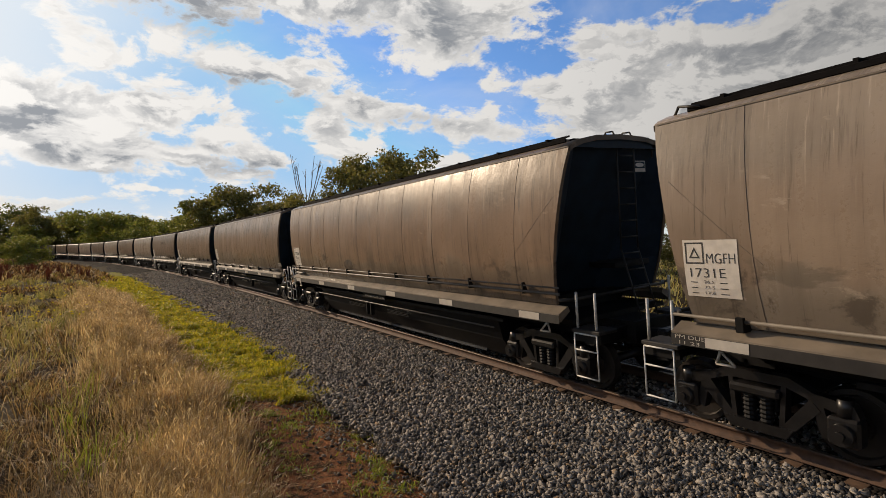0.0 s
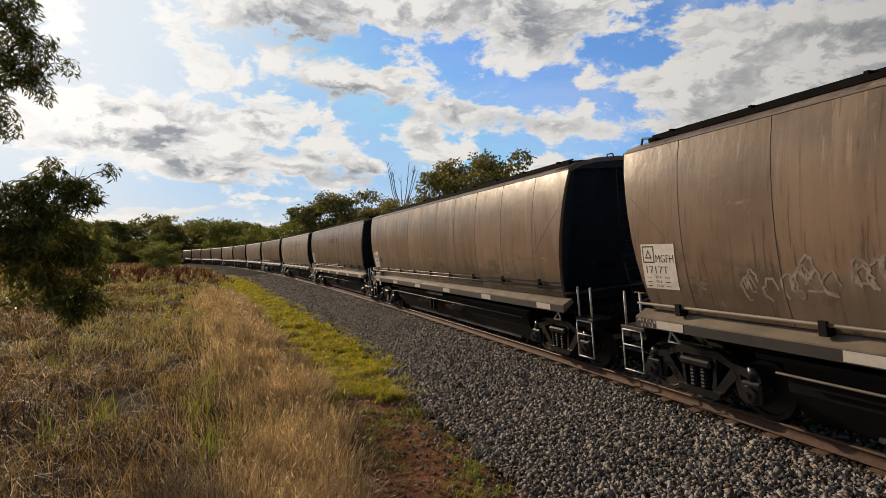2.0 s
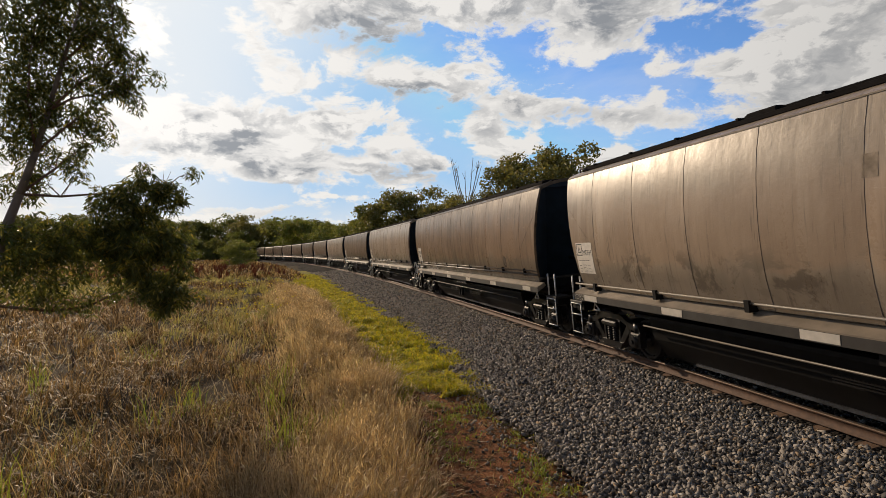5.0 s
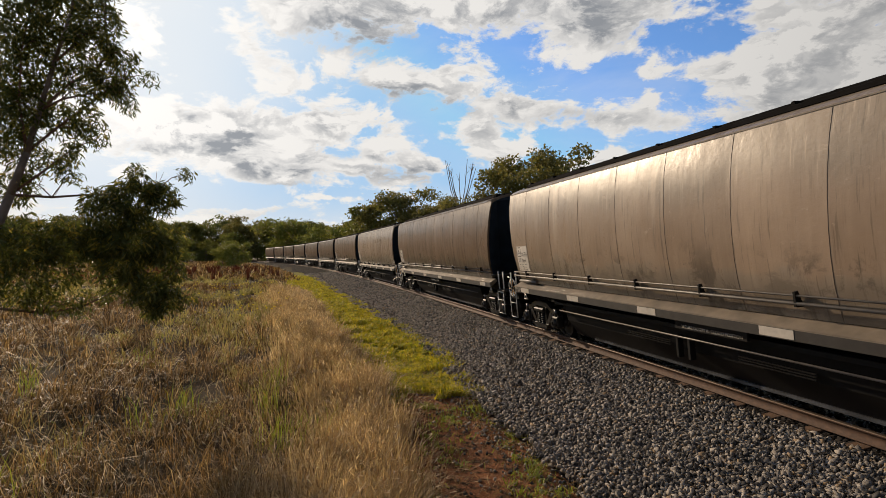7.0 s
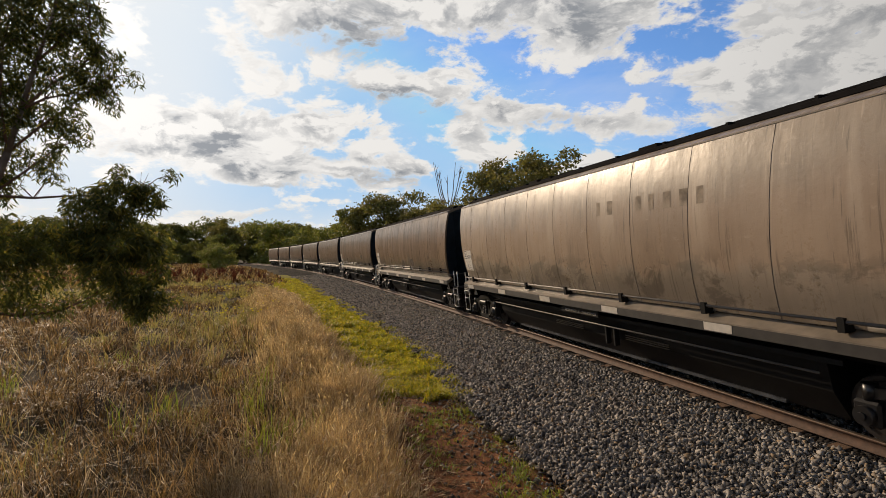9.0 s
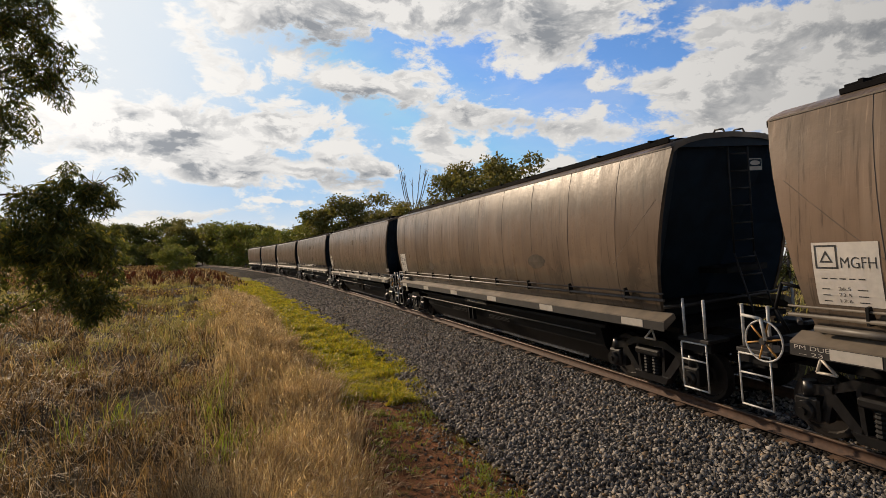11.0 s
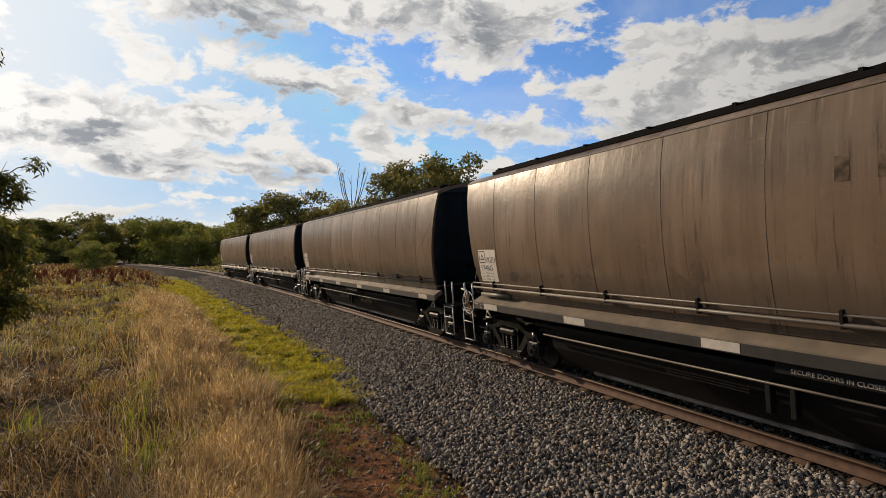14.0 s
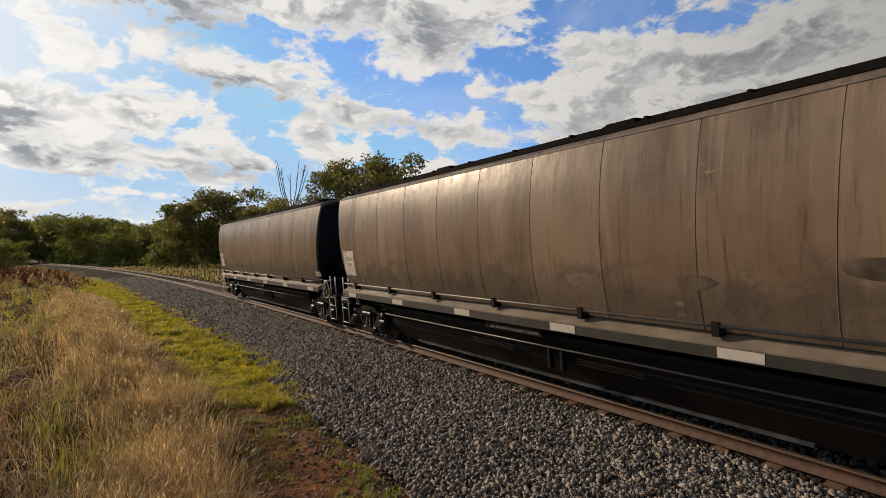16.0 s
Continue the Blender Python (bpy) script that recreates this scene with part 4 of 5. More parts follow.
def build_panel(w, sign, number):
    """The white data panel at the end that is on the left as one faces the side."""
    x = HALF - 0.24 if sign > 0 else -(HALF - 0.36)
    go = -1 if sign > 0 else 1
    key = ("panel", sign)
    if key not in LETTERS:
        LETTERS[key] = on_side(grid_poly(0.70, 0.72, 3, 6), x, 1.86, sign, 0.006)
        bm = bmesh.new()
        for q in ([(0, 0), (.25, 0), (.25, .02), (0, .02)], [(0, .25), (.25, .25), (.25, .27), (0, .27)], [(0, .02), (.02, .02), (.02, .25), (0, .25)],
                  [(.23, .02), (.25, .02), (.25, .25), (.23, .25)], [(.05, .07), (.20, .07), (.17, .09), (.08, .09)], [(.05, .07), (.08, .09), (.125, .17), (.125, .21)],
                  [(.20, .07), (.125, .21), (.125, .17), (.17, .09)]):
            bm.faces.new([bm.verts.new((a, b, 0)) for a, b in q])
        ring = bpy.data.meshes.new("emblem")
        bm.to_mesh(ring)
        bm.free()
        LETTERS[("emblem", sign)] = on_side(ring, x + go * 0.03, 2.28, sign, 0.0085)
        LETTERS[("bars", sign)] = [on_side(flat_poly([[(a, b), (a + c, b), (a + c, b + .011), (a, b + .011)]]), x + go * 0.02, 1.87, sign, 0.0085)
                                   for b in (.17, .10, .03) for a, c in ((.05, .09), (.43, .10))]
    part("data_panel", LETTERS[key], PANEL, w, "white data panel with a triangle emblem")
    part("emblem", LETTERS[("emblem", sign)], INK, w)
    for bar in LETTERS[("bars", sign)]:
        part("small_print", bar, INK, w)
    lay_text(w, "MGFH", x + go * 0.31, 2.29, 0.18, 0.36, sign)
    for i, row in enumerate(("26.5", "73.5", "17.6")):
        lay_text(w, row, x + go * 0.25, 2.035 - 0.07 * i, 0.055, 0.13, sign)
    if number:
        lay_text(w, number, x + go * 0.08, 2.11, 0.17, 0.46, sign)
    else:
        lay_text(w, "-----", x + go * 0.08, 2.13, 0.17, 0.46, sign)


def lay_flat(w, body, x, z, size, width, sign, out, mat):
    """Lettering on an upright plate, out metres from the middle."""
    key = (body, x, z, sign, out)
    if key not in LETTERS:
        me = text_mesh(body, size, mat, width)
        for v in me.vertices:
            v.co = Vector(((x - v.co.x) if sign > 0 else (x + v.co.x), sign * (out + v.co.z), z + v.co.y))
        LETTERS[key] = me
    part("lettering", LETTERS[key], mat, w)


FADE_BARS = {}


def build_faded_name(w, sign, shown, mat):
    """Worn company lettering high on the side, as plain strokes."""
    go = -1 if sign > 0 else 1
    x = (HALF - 6.6) if sign > 0 else -(HALF - 6.6)
    for i in shown:
        if (i, sign) not in FADE_BARS:
            wd = 0.26 if i % 3 else 0.22
            gap = 0.12
            polys = [[(0, 0), (wd - .08, 0), (wd - .08, .27), (0, .27)]]
            px = i * (0.26 + gap) + (0.5 if i > 7 else 0)
            FADE_BARS[(i, sign)] = on_side(flat_poly(polys), x + go * px, 3.20, sign, 0.004)
        part("faded_stroke", FADE_BARS[(i, sign)], mat, w)


def build_scuffs(w, sign, rnd, count, mat, name):
    """Torn paint patches and spray loops low on the side."""
    for _ in range(count):
        cx, cz = rnd.uniform(-6.8, 6.8), rnd.uniform(1.85, 2.35)
        if name == "spray_loop":
            cx, cz = sign * (HALF - rnd.uniform(2.1, 5.2)), rnd.uniform(1.95, 2.25)
            pts = []
            for i in range(15):
                a = 2 * math.pi * i / 14 * rnd.uniform(.55, 1)
                pts.append((0.10 * math.cos(a) * rnd.uniform(.6, 1.2), 0.17 * math.sin(a) * rnd.uniform(.7, 1.1)))
            polys = []
            for (a, b), (c, d) in zip(pts, pts[1:]):
                l = math.hypot(c - a, d - b) or 1
                nx, ny = -(d - b) / l * .013, (c - a) / l * .013
                polys.append([(a - nx, b - ny), (c - nx, d - ny), (c + nx, d + ny), (a + nx, b + ny)])
        else:
            k = 22
            ra = [1.0]
            while len(ra) < k:
                ra.append(min(1.15, max(.6, ra[-1] + rnd.uniform(-.16, .16))))
            sx, sz = rnd.uniform(.12, .38), rnd.uniform(.10, .20)
            polys = [[(0, 0), (sx * ra[i] * math.cos(2 * math.pi * i / k), sz * ra[i] * math.sin(2 * math.pi * i / k)),
                      (sx * ra[(i + 1) % k] * math.cos(2 * math.pi * (i + 1) / k), sz * ra[(i + 1) % k] * math.sin(2 * math.pi * (i + 1) / k))] for i in range(k)]
        part(name, on_side(flat_poly(polys), cx, cz, sign, 0.004), mat, w)


wagon = build_wagon()
for sy in (1, -1):
    lay_flat(wagon, "SECURE DOORS IN CLOSED POSITION", 0.6 * sy, 1.075, 0.075, 1.30, sy, 1.395, REFLECT)
    part("letter_board", box(-0.78, 0.78, *sorted((sy * 1.35, sy * 1.39)), 1.05, 1.24), BLACK, wagon)
    lay_flat(wagon, "PM DUE", (HALF - .08) * sy, 1.305, 0.075, 0.42, sy, 1.509, REFLECT)
FLIPPED = {1, 3, 4, 6, 7, 8, 10, 11, 13, 14}
wagons = []
for k in range(17):
    wagons.append(wagon if k == 0 else copy_thing(wagon, Matrix()))
NUMBERS = ["1731E", "1704H", "1717T", "1746L", "1713G", "", "1755K", "1739H", "1725J", "", "", "1707L", "1766E", "1748G", "1714P", "1735R", ""]
SHOWN = {0: (), 1: (), 2: (), 4: (0, 1, 2, 3, 4, 5, 6, 7), 5: (1, 2, 5, 6, 7, 8, 9, 10, 11, 12), 6: (), 7: (),
         9: (6, 7, 8, 9, 10, 11, 12), 11: (), 12: (3, 4, 5, 6, 7, 8), 13: (3, 4, 5, 6, 8), 14: ()}
for k, w in enumerate(wagons):
    rnd = random.Random(40 + k)
    side = -1 if k in FLIPPED else 1
    if k in (0, 5, 7, 9):
        for o in w.children:
            if o.name.split(".")[0] in ("side_sheet", "roof_sheet"):
                o.material_slots[0].link = "OBJECT"
                o.material_slots[0].material = PALE
    build_panel(w, side, NUMBERS[k])
    lay_flat(w, {0: "11 23", 1: "08 23", 14: "07 23", 2: "03 23"}.get(k, "-- 23"), (HALF - .14) * side, 1.235, 0.065, 0.28, side, 1.509, REFLECT)
    build_faded_name(w, side, SHOWN.get(k, ()), FADED_PALE if k in (0, 5, 7, 9) else FADED)
    build_scuffs(w, side, rnd, 0 if k in (0, 5, 7, 9) else 2, PATCH, "worn_patch")
    if k in (2, 12):
        build_scuffs(w, side, rnd, 26 if k == 2 else 4, SPRAY, "spray_loop")
LEFT_END_0 = 9.06


def rolled(t):
    """How far the slowing train has come."""
    return 16.31 * t - 0.0303 * t * t


def motions():
    times = [i * 0.5 for i in range(33)]
    for k, w in enumerate(wagons):
        half_turn = pose(0, 0, 0, 0, 0, 180) if k in FLIPPED else Matrix()
        mid = LEFT_END_0 + 17.6 * k - HALF
        walk(w, [(t, on_track(mid - rolled(t)) @ half_turn) for t in times])
    # the wheels of the wagons roll with the way they have come
    for k, w in enumerate(wagons):
        way = -1 if k in FLIPPED else 1
        for ws in [o for o in w.children_recursive if o.name.startswith("wheelset")]:
            at = ws.location.copy()
            walk(ws, [(i / FPS, pose(at.x, at.y, at.z, 0, -way * math.degrees(rolled(i / FPS) / 0.42), 0)) for i in range(481)])

# ---- plants ----
def leaf_material(name, a, b_, c_, rough=0.55, through=0.35, scale=0.0):
    """Foliage: each blade or leaf its own tone, some light let through."""
    m = bpy.data.materials.new(name)
    m.use_nodes = True
    g = Nodes(m.node_tree)
    b = g.add("ShaderNodeBsdfPrincipled")
    r = g.add("ShaderNodeNewGeometry").outputs["Random Per Island"]
    c = g.mix(g.ramp(r, 0.0, 0.75), a, b_)
    c = g.mix(g.ramp(r, 0.80, 1.0), c, c_)
    if scale:
        p = g.add("ShaderNodeTexCoord").outputs["Object"]
        c = g.vmath("SCALE", c, g.ramp(g.noise(p, scale, 3.0), 0.3, 0.7, 0.55, 1.40))
    g.link(c, b.inputs["Base Color"])
    b.inputs["Roughness"].default_value = rough
    b.inputs["Specular IOR Level"].default_value = 0.3
    t = g.add("ShaderNodeBsdfTranslucent")
    g.link(g.vmath("MULTIPLY", c, (1.15, 1.1, 0.7)), t.inputs[0])
    mx = g.add("ShaderNodeMixShader")
    mx.inputs[0].default_value = through
    g.link(b.outputs[0], mx.inputs[1])
    g.link(t.outputs[0], mx.inputs[2])
    out = g.add("ShaderNodeOutputMaterial")
    g.link(mx.outputs[0], out.inputs[0])
    return m


STRAW = leaf_material("dry_grass", (0.70, 0.53, 0.35), (0.33, 0.222, 0.12), (0.84, 0.71, 0.54), 0.6, 0.4, 2.4)
FIELD = leaf_material("mixed_grass", (0.37, 0.232, 0.11), (0.085, 0.051, 0.022), (0.66, 0.50, 0.31), 0.6, 0.35, 1.6)
OLIVE = leaf_material("half_green_grass", (0.36, 0.335, 0.11), (0.46, 0.37, 0.16), (0.25, 0.28, 0.075), 0.6, 0.35, 1.2)
CLOVER = leaf_material("green_ground_cover", (0.32, 0.35, 0.03), (0.58, 0.47, 0.035), (0.17, 0.24, 0.03), 0.5, 0.45, 3.0)
WEED = leaf_material("green_weed", (0.24, 0.32, 0.045), (0.32, 0.37, 0.05), (0.42, 0.37, 0.07), 0.5, 0.4)
DOCK = leaf_material("red_dock", (0.15, 0.045, 0.025), (0.09, 0.028, 0.018), (0.22, 0.08, 0.04), 0.7, 0.2)
YELLOW = leaf_material("yellow_petal", (0.85, 0.72, 0.03), (0.85, 0.75, 0.10), (0.88, 0.82, 0.35), 0.6, 0.55)
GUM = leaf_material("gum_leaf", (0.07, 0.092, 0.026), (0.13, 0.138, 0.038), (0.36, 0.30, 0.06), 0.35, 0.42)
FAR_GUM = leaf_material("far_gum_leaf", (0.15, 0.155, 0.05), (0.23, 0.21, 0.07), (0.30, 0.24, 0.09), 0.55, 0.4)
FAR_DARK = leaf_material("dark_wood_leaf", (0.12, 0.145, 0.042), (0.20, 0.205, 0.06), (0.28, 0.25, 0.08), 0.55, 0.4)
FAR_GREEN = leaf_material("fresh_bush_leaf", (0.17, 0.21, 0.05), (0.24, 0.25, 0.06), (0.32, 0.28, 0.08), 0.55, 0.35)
BARK = simple("gum_bark", (0.20, 0.155, 0.12), 0.85, 0, 0.4, 5.0, 0.5)
REDBARK = simple("reddish_twig_bark", (0.15, 0.085, 0.055), 0.8, 0, 0.35, 8.0, 0.3)
DEADWOOD = simple("grey_dead_wood", (0.30, 0.26, 0.22), 0.8, 0, 0.3, 5.0, 0.3)
TWIG = simple("dark_twig", (0.06, 0.045, 0.035), 0.8, 0, 0.3, 9.0)
rng = np.random.default_rng(7)


def blades(name, x, y, height, width, lean, mat, label, category, wind=(0.25, -0.1), out=None, heads=0.0):
    """Many bent, tapering grass blades as one mesh; some carry a drooping seed head."""
    n = len(x)
    z = ground_z(x, y) - 0.06
    a = rng.uniform(0, 2 * np.pi, n)
    l = rng.normal(0, 1, (n, 2)) * lean[:, None] + np.array(wind) * lean[:, None] * 1.2
    if out is not None:
        l = l + out
    wx, wy = np.cos(a) * width / 2, np.sin(a) * width / 2
    base = np.stack([x, y, z], -1)
    mid = base + np.stack([l[:, 0] * height * .35, l[:, 1] * height * .35, height * 0.6], -1)
    drop = np.clip(1 - 0.35 * np.hypot(l[:, 0], l[:, 1]), 0.40, 1)
    tip = base + np.stack([l[:, 0] * height, l[:, 1] * height, height * drop], -1)
    w = np.stack([wx, wy, np.zeros(n)], -1)
    v = np.stack([base - w, base + w, mid + w * .75, mid - w * .75, tip], 1).reshape(-1, 3)
    i = np.arange(n)[:, None] * 5
    f = np.concatenate([i + np.array([[0, 1, 2]]), i + np.array([[0, 2, 3]]), i + np.array([[3, 2, 4]])], 1).reshape(-1, 3)
    if heads:
        k = np.flatnonzero(rng.uniform(0, 1, n) < heads)
        go = (tip - mid)[k] + np.array([0.0, 0.0, -0.10]) * height[k][:, None]
        go /= np.linalg.norm(go, axis=1)[:, None]
        side = w[k] / np.linalg.norm(w[k], axis=1)[:, None] * np.maximum(0.007, width[k] * 1.1)[:, None]
        ln = rng.uniform(.05, .10, len(k))[:, None]
        hv = np.stack([tip[k] - go * .015, tip[k] + go * ln * .45 + side, tip[k] + go * ln, tip[k] + go * ln * .45 - side], 1).reshape(-1, 3)
        h = len(v) + np.arange(len(k))[:, None] * 4
        f = np.concatenate([f, np.concatenate([h + np.array([[0, 1, 2]]), h + np.array([[0, 2, 3]])], 1).reshape(-1, 3)])
        v = np.concatenate([v, hv])
    ob = new(name, raw_mesh(name, v, f, [mat]))
    return tagged(ob, label, category, kind="stuff")


def tuft_places(cx, cy, per, spread):
    """Blade feet round the middles of tufts, and how far each leans outward."""
    c = np.repeat(np.arange(len(cx)), per)
    o = rng.normal(0, 1, (len(c), 2))
    size = spread * rng.uniform(.5, 1.5, len(cx))[c]
    return c, cx[c] + o[:, 0] * size, cy[c] + o[:, 1] * size, o * 0.22 + rng.normal(0, 0.16, (len(cx), 2))[c]


def polar(n, r0, r1, az0, az1, power=1.0):
    """Places round the camera, thinning out with distance; azimuth in degrees to the left."""
    u = rng.uniform(0, 1, n)
    r = (r0 ** power + u * (r1 ** power - r0 ** power)) ** (1 / power)
    a = np.radians(rng.uniform(az0, az1, n))
    return -np.sin(a) * r, np.cos(a) * r, r


def build_grass():
    # pale tall grass in tufts along the edge of the bank
    n = 4300
    s = -4.0 + 44 * rng.uniform(0, 1, n) ** 1.15
    off = bank(s) - 0.12 + np.abs(rng.normal(0, 0.75, n)) + 0.34 * vnoise(s * 1.3, s * 0 + 3, 4)
    x, y = plan_np(s, off)
    keep = (vnoise(x * 1.5, y * 1.5, 9) > -0.45) & (np.hypot(x, y) > 1.9)
    x, y = x[keep], y[keep]
    tall = rng.uniform(0.55, 1.1, len(x)) * (1 + 0.25 * vnoise(x * .8, y * .8, 10))
    c, bx, by, out = tuft_places(x, y, 26, 0.075)
    h = rng.uniform(0.40, 0.80, len(c)) * tall[c]
    blades("tall_dry_grass", bx, by, h, np.maximum(0.0048, 0.00085 * np.hypot(bx, by)), np.full(len(c), 0.13), STRAW,
           "tall pale dry grass along the edge of the bank", "grass", (0.5, -0.2), out, 0.30)
    # matted field in uneven tufts with dark gaps
    x, y, r = polar(7600, 2.2, 62, -20, 82, 0.62)
    s, off = off_np(x, y)
    clump = vnoise(x * .9, y * .9, 12)
    keep = (off > bank(s) + 0.30) & (clump > -0.62)
    x, y, r, clump = x[keep], y[keep], r[keep], clump[keep]
    green = vnoise(x * .16 + 4, y * .16, 13) + 0.55 * np.clip((r - 13) / 14, 0, 1) - 0.60 * np.clip((13 - r) / 6, 0, 1) + 0.25 * rng.normal(0, 1, len(x))
    tall = rng.uniform(0.7, 1.35, len(x)) * (1 + 0.30 * clump)
    for name, sel, mat, lean, label in (("matted_dry_grass", green <= 0.42, FIELD, 0.42, "matted brown dry grass in the paddock"),
                                        ("half_green_grass", green > 0.42, OLIVE, 0.32, "half-green paddock grass")):
        c, bx, by, out = tuft_places(x[sel], y[sel], 22, 0.13)
        br = np.hypot(bx, by)
        blades(name, bx, by, rng.uniform(0.16, 0.46, len(c)) * tall[sel][c], np.maximum(0.0055, 0.0012 * br), np.full(len(c), lean), mat, label, "grass", (0.4, -0.3), out * 1.7, 0.22)
    # the same grass round and behind the camera, thinner
    x, y, r = polar(42000, 0.6, 40, 82, 340, 0.9)
    s, off = off_np(x, y)
    keep = off > bank(s) + 0.35
    x, y, r = x[keep], y[keep], r[keep]
    blades("paddock_grass", x, y, rng.uniform(.2, .5, len(x)), np.maximum(.012, .0016 * r), np.full(len(x), .7), FIELD, "brown dry grass of the paddock", "grass")
    # loose pale straw lying over it
    x, y, r = polar(3800, 2.4, 24, 0, 80, 0.7)
    s, off = off_np(x, y)
    keep = off > bank(s) + 0.5
    x, y, r = x[keep], y[keep], r[keep]
    blades("fallen_straw", x, y, rng.uniform(.3, .6, len(x)), np.maximum(.005, .0009 * r), np.full(len(x), 1.3), STRAW, "pale fallen straw lying on the grass", "straw")
    # low green cover beside the ballast
    n = 110000
    s = 13.9 + 60 * rng.uniform(0, 1, n) ** 2.0
    f = rng.uniform(-0.06, 1.05, n)
    off = toe(s) + f * (bank(s) + 0.3 - toe(s))
    x, y = plan_np(s, off)
    keep = (s + 1.2 * vnoise(x * 1.5, y * 1.5, 21) > 15.1) & (vnoise(x * 2.5, y * 2.5, 22) > -0.6)
    x, y, r = x[keep], y[keep], np.hypot(x[keep], y[keep])
    blades("green_ground_cover", x, y, rng.uniform(0.07, 0.23, len(x)) * (1 + .5 * vnoise(x * 1.8, y * 1.8, 23)), np.maximum(0.012, 0.0022 * r), np.full(len(x), 0.7), CLOVER,
           "low bright green ground cover beside the ballast", "ground cover")
    # green tufts on the bare soil and at the toe
    n = 60000
    s = rng.uniform(-8, 18, n)
    off = toe(s) - 0.1 + rng.uniform(0, 1, n) * (bank(s) + .2 - toe(s))
    x, y = plan_np(s, off)
    keep = 0.7 * vnoise(x * 2.3, y * 2.3, 31) + 0.9 * vnoise(x * 8, y * 8, 32) + 0.3 * rng.normal(0, 1, len(x)) > 0.58
    x, y = x[keep], y[keep]
    blades("green_weed_tufts", x, y, rng.uniform(0.05, 0.16, len(x)), np.full(len(x), 0.016), np.full(len(x), 0.9), WEED, "small green weed tufts on red soil", "weeds")
    # dry litter on the soil
    n = 6000
    s = rng.uniform(-2, 18, n)
    x, y = plan_np(s, toe(s) - 0.2 + rng.uniform(0, 1, n) * (bank(s) + .4 - toe(s)))
    blades("dry_litter", x, y, rng.uniform(0.12, 0.26, n), np.full(n, 0.008), np.full(n, 1.5), FIELD, "dry grass litter on the red soil", "litter")
    # tall green weeds in the near field
    n = 360
    c = rng.integers(0, 12, n)
    cx, cy, cr = polar(12, 5.5, 14, 24, 62)
    x, y = cx[c] + rng.normal(0, 0.10, n), cy[c] + rng.normal(0, 0.10, n)
    blades("thin_green_weeds", x, y, rng.uniform(.3, .75, n), np.full(n, .010), np.full(n, .3), WEED, "thin dark green weeds in the dry grass", "weeds")
    # grass beyond the track
    x, y, r = polar(26000, 14, 150, -48, 55, 0.8)
    s, off = off_np(x, y)
    keep = off < -4.6
    x, y, r = x[keep], y[keep], r[keep]
    blades("far_side_grass", x, y, rng.uniform(.3, .7, len(x)), np.maximum(.02, .0022 * r), np.full(len(x), .5), OLIVE, "yellow-green grass beyond the track", "grass")
    # far paddock
    x, y, r = polar(26000, 55, 190, 18, 66, 0.8)
    s, off = off_np(x, y)
    keep = off > 6.5
    x, y, r = x[keep], y[keep], r[keep]
    blades("far_paddock_grass", x, y, rng.uniform(.35, .7, len(x)), .0024 * r, np.full(len(x), .6), FIELD, "dry grass of the far paddock", "grass")


def build_docks():
    """Rusty red dock seed heads in a band across the paddock."""
    n = 120
    a = rng.uniform(0, 1, n)
    s = 56 + 38 * rng.uniform(0, 1, n) + 4 * a
    off = 8.5 + 20 * a
    x, y = plan_np(s, off)
    bx, by, bh = [], [], []
    for i in range(n):
        k = 15
        bx.append(x[i] + rng.normal(0, .09, k)), by.append(y[i] + rng.normal(0, .09, k)), bh.append(rng.uniform(.5, 1.25, k))
    bx, by, bh = map(np.concatenate, (bx, by, bh))
    blades("red_dock_plants", bx, by, bh, np.full(len(bx), .075), np.full(len(bx), .16), DOCK, "rust-red dock seed heads in the paddock", "dock plants")


def build_flowers():
    """Small yellow flower heads over the half-green grass."""
    n = 210
    x, y, r = polar(n, 17, 38, 24, 46)
    s, off = off_np(x, y)
    keep = off > 8.0
    x, y, r = x[keep], y[keep], r[keep]
    n = len(x)
    z = ground_z(x, y) + rng.uniform(.42, .72, n)
    rad = rng.uniform(.03, .055, n)
    k = np.arange(6) / 6 * 2 * np.pi
    top = np.stack([x, y, z + 0.03], -1)[:, None]
    ring = np.stack([x[:, None] + rad[:, None] * np.cos(k), y[:, None] + rad[:, None] * np.sin(k), np.repeat(z[:, None], 6, 1)], -1)
    low = np.stack([x, y, z - 0.02], -1)[:, None]
    v = np.concatenate([top, ring, low], 1).reshape(-1, 3)
    i = np.arange(n)[:, None] * 8
    f = np.concatenate([i + np.array([[0, 1 + j, 1 + (j + 1) % 6]]) for j in range(6)] + [i + np.array([[7, 1 + (j + 1) % 6, 1 + j]]) for j in range(6)], 1).reshape(-1, 3)
    tagged(new("yellow_flowers", raw_mesh("yellow_flowers", v, f, [YELLOW])), "small yellow flower heads above the grass", "flowers", kind="stuff")


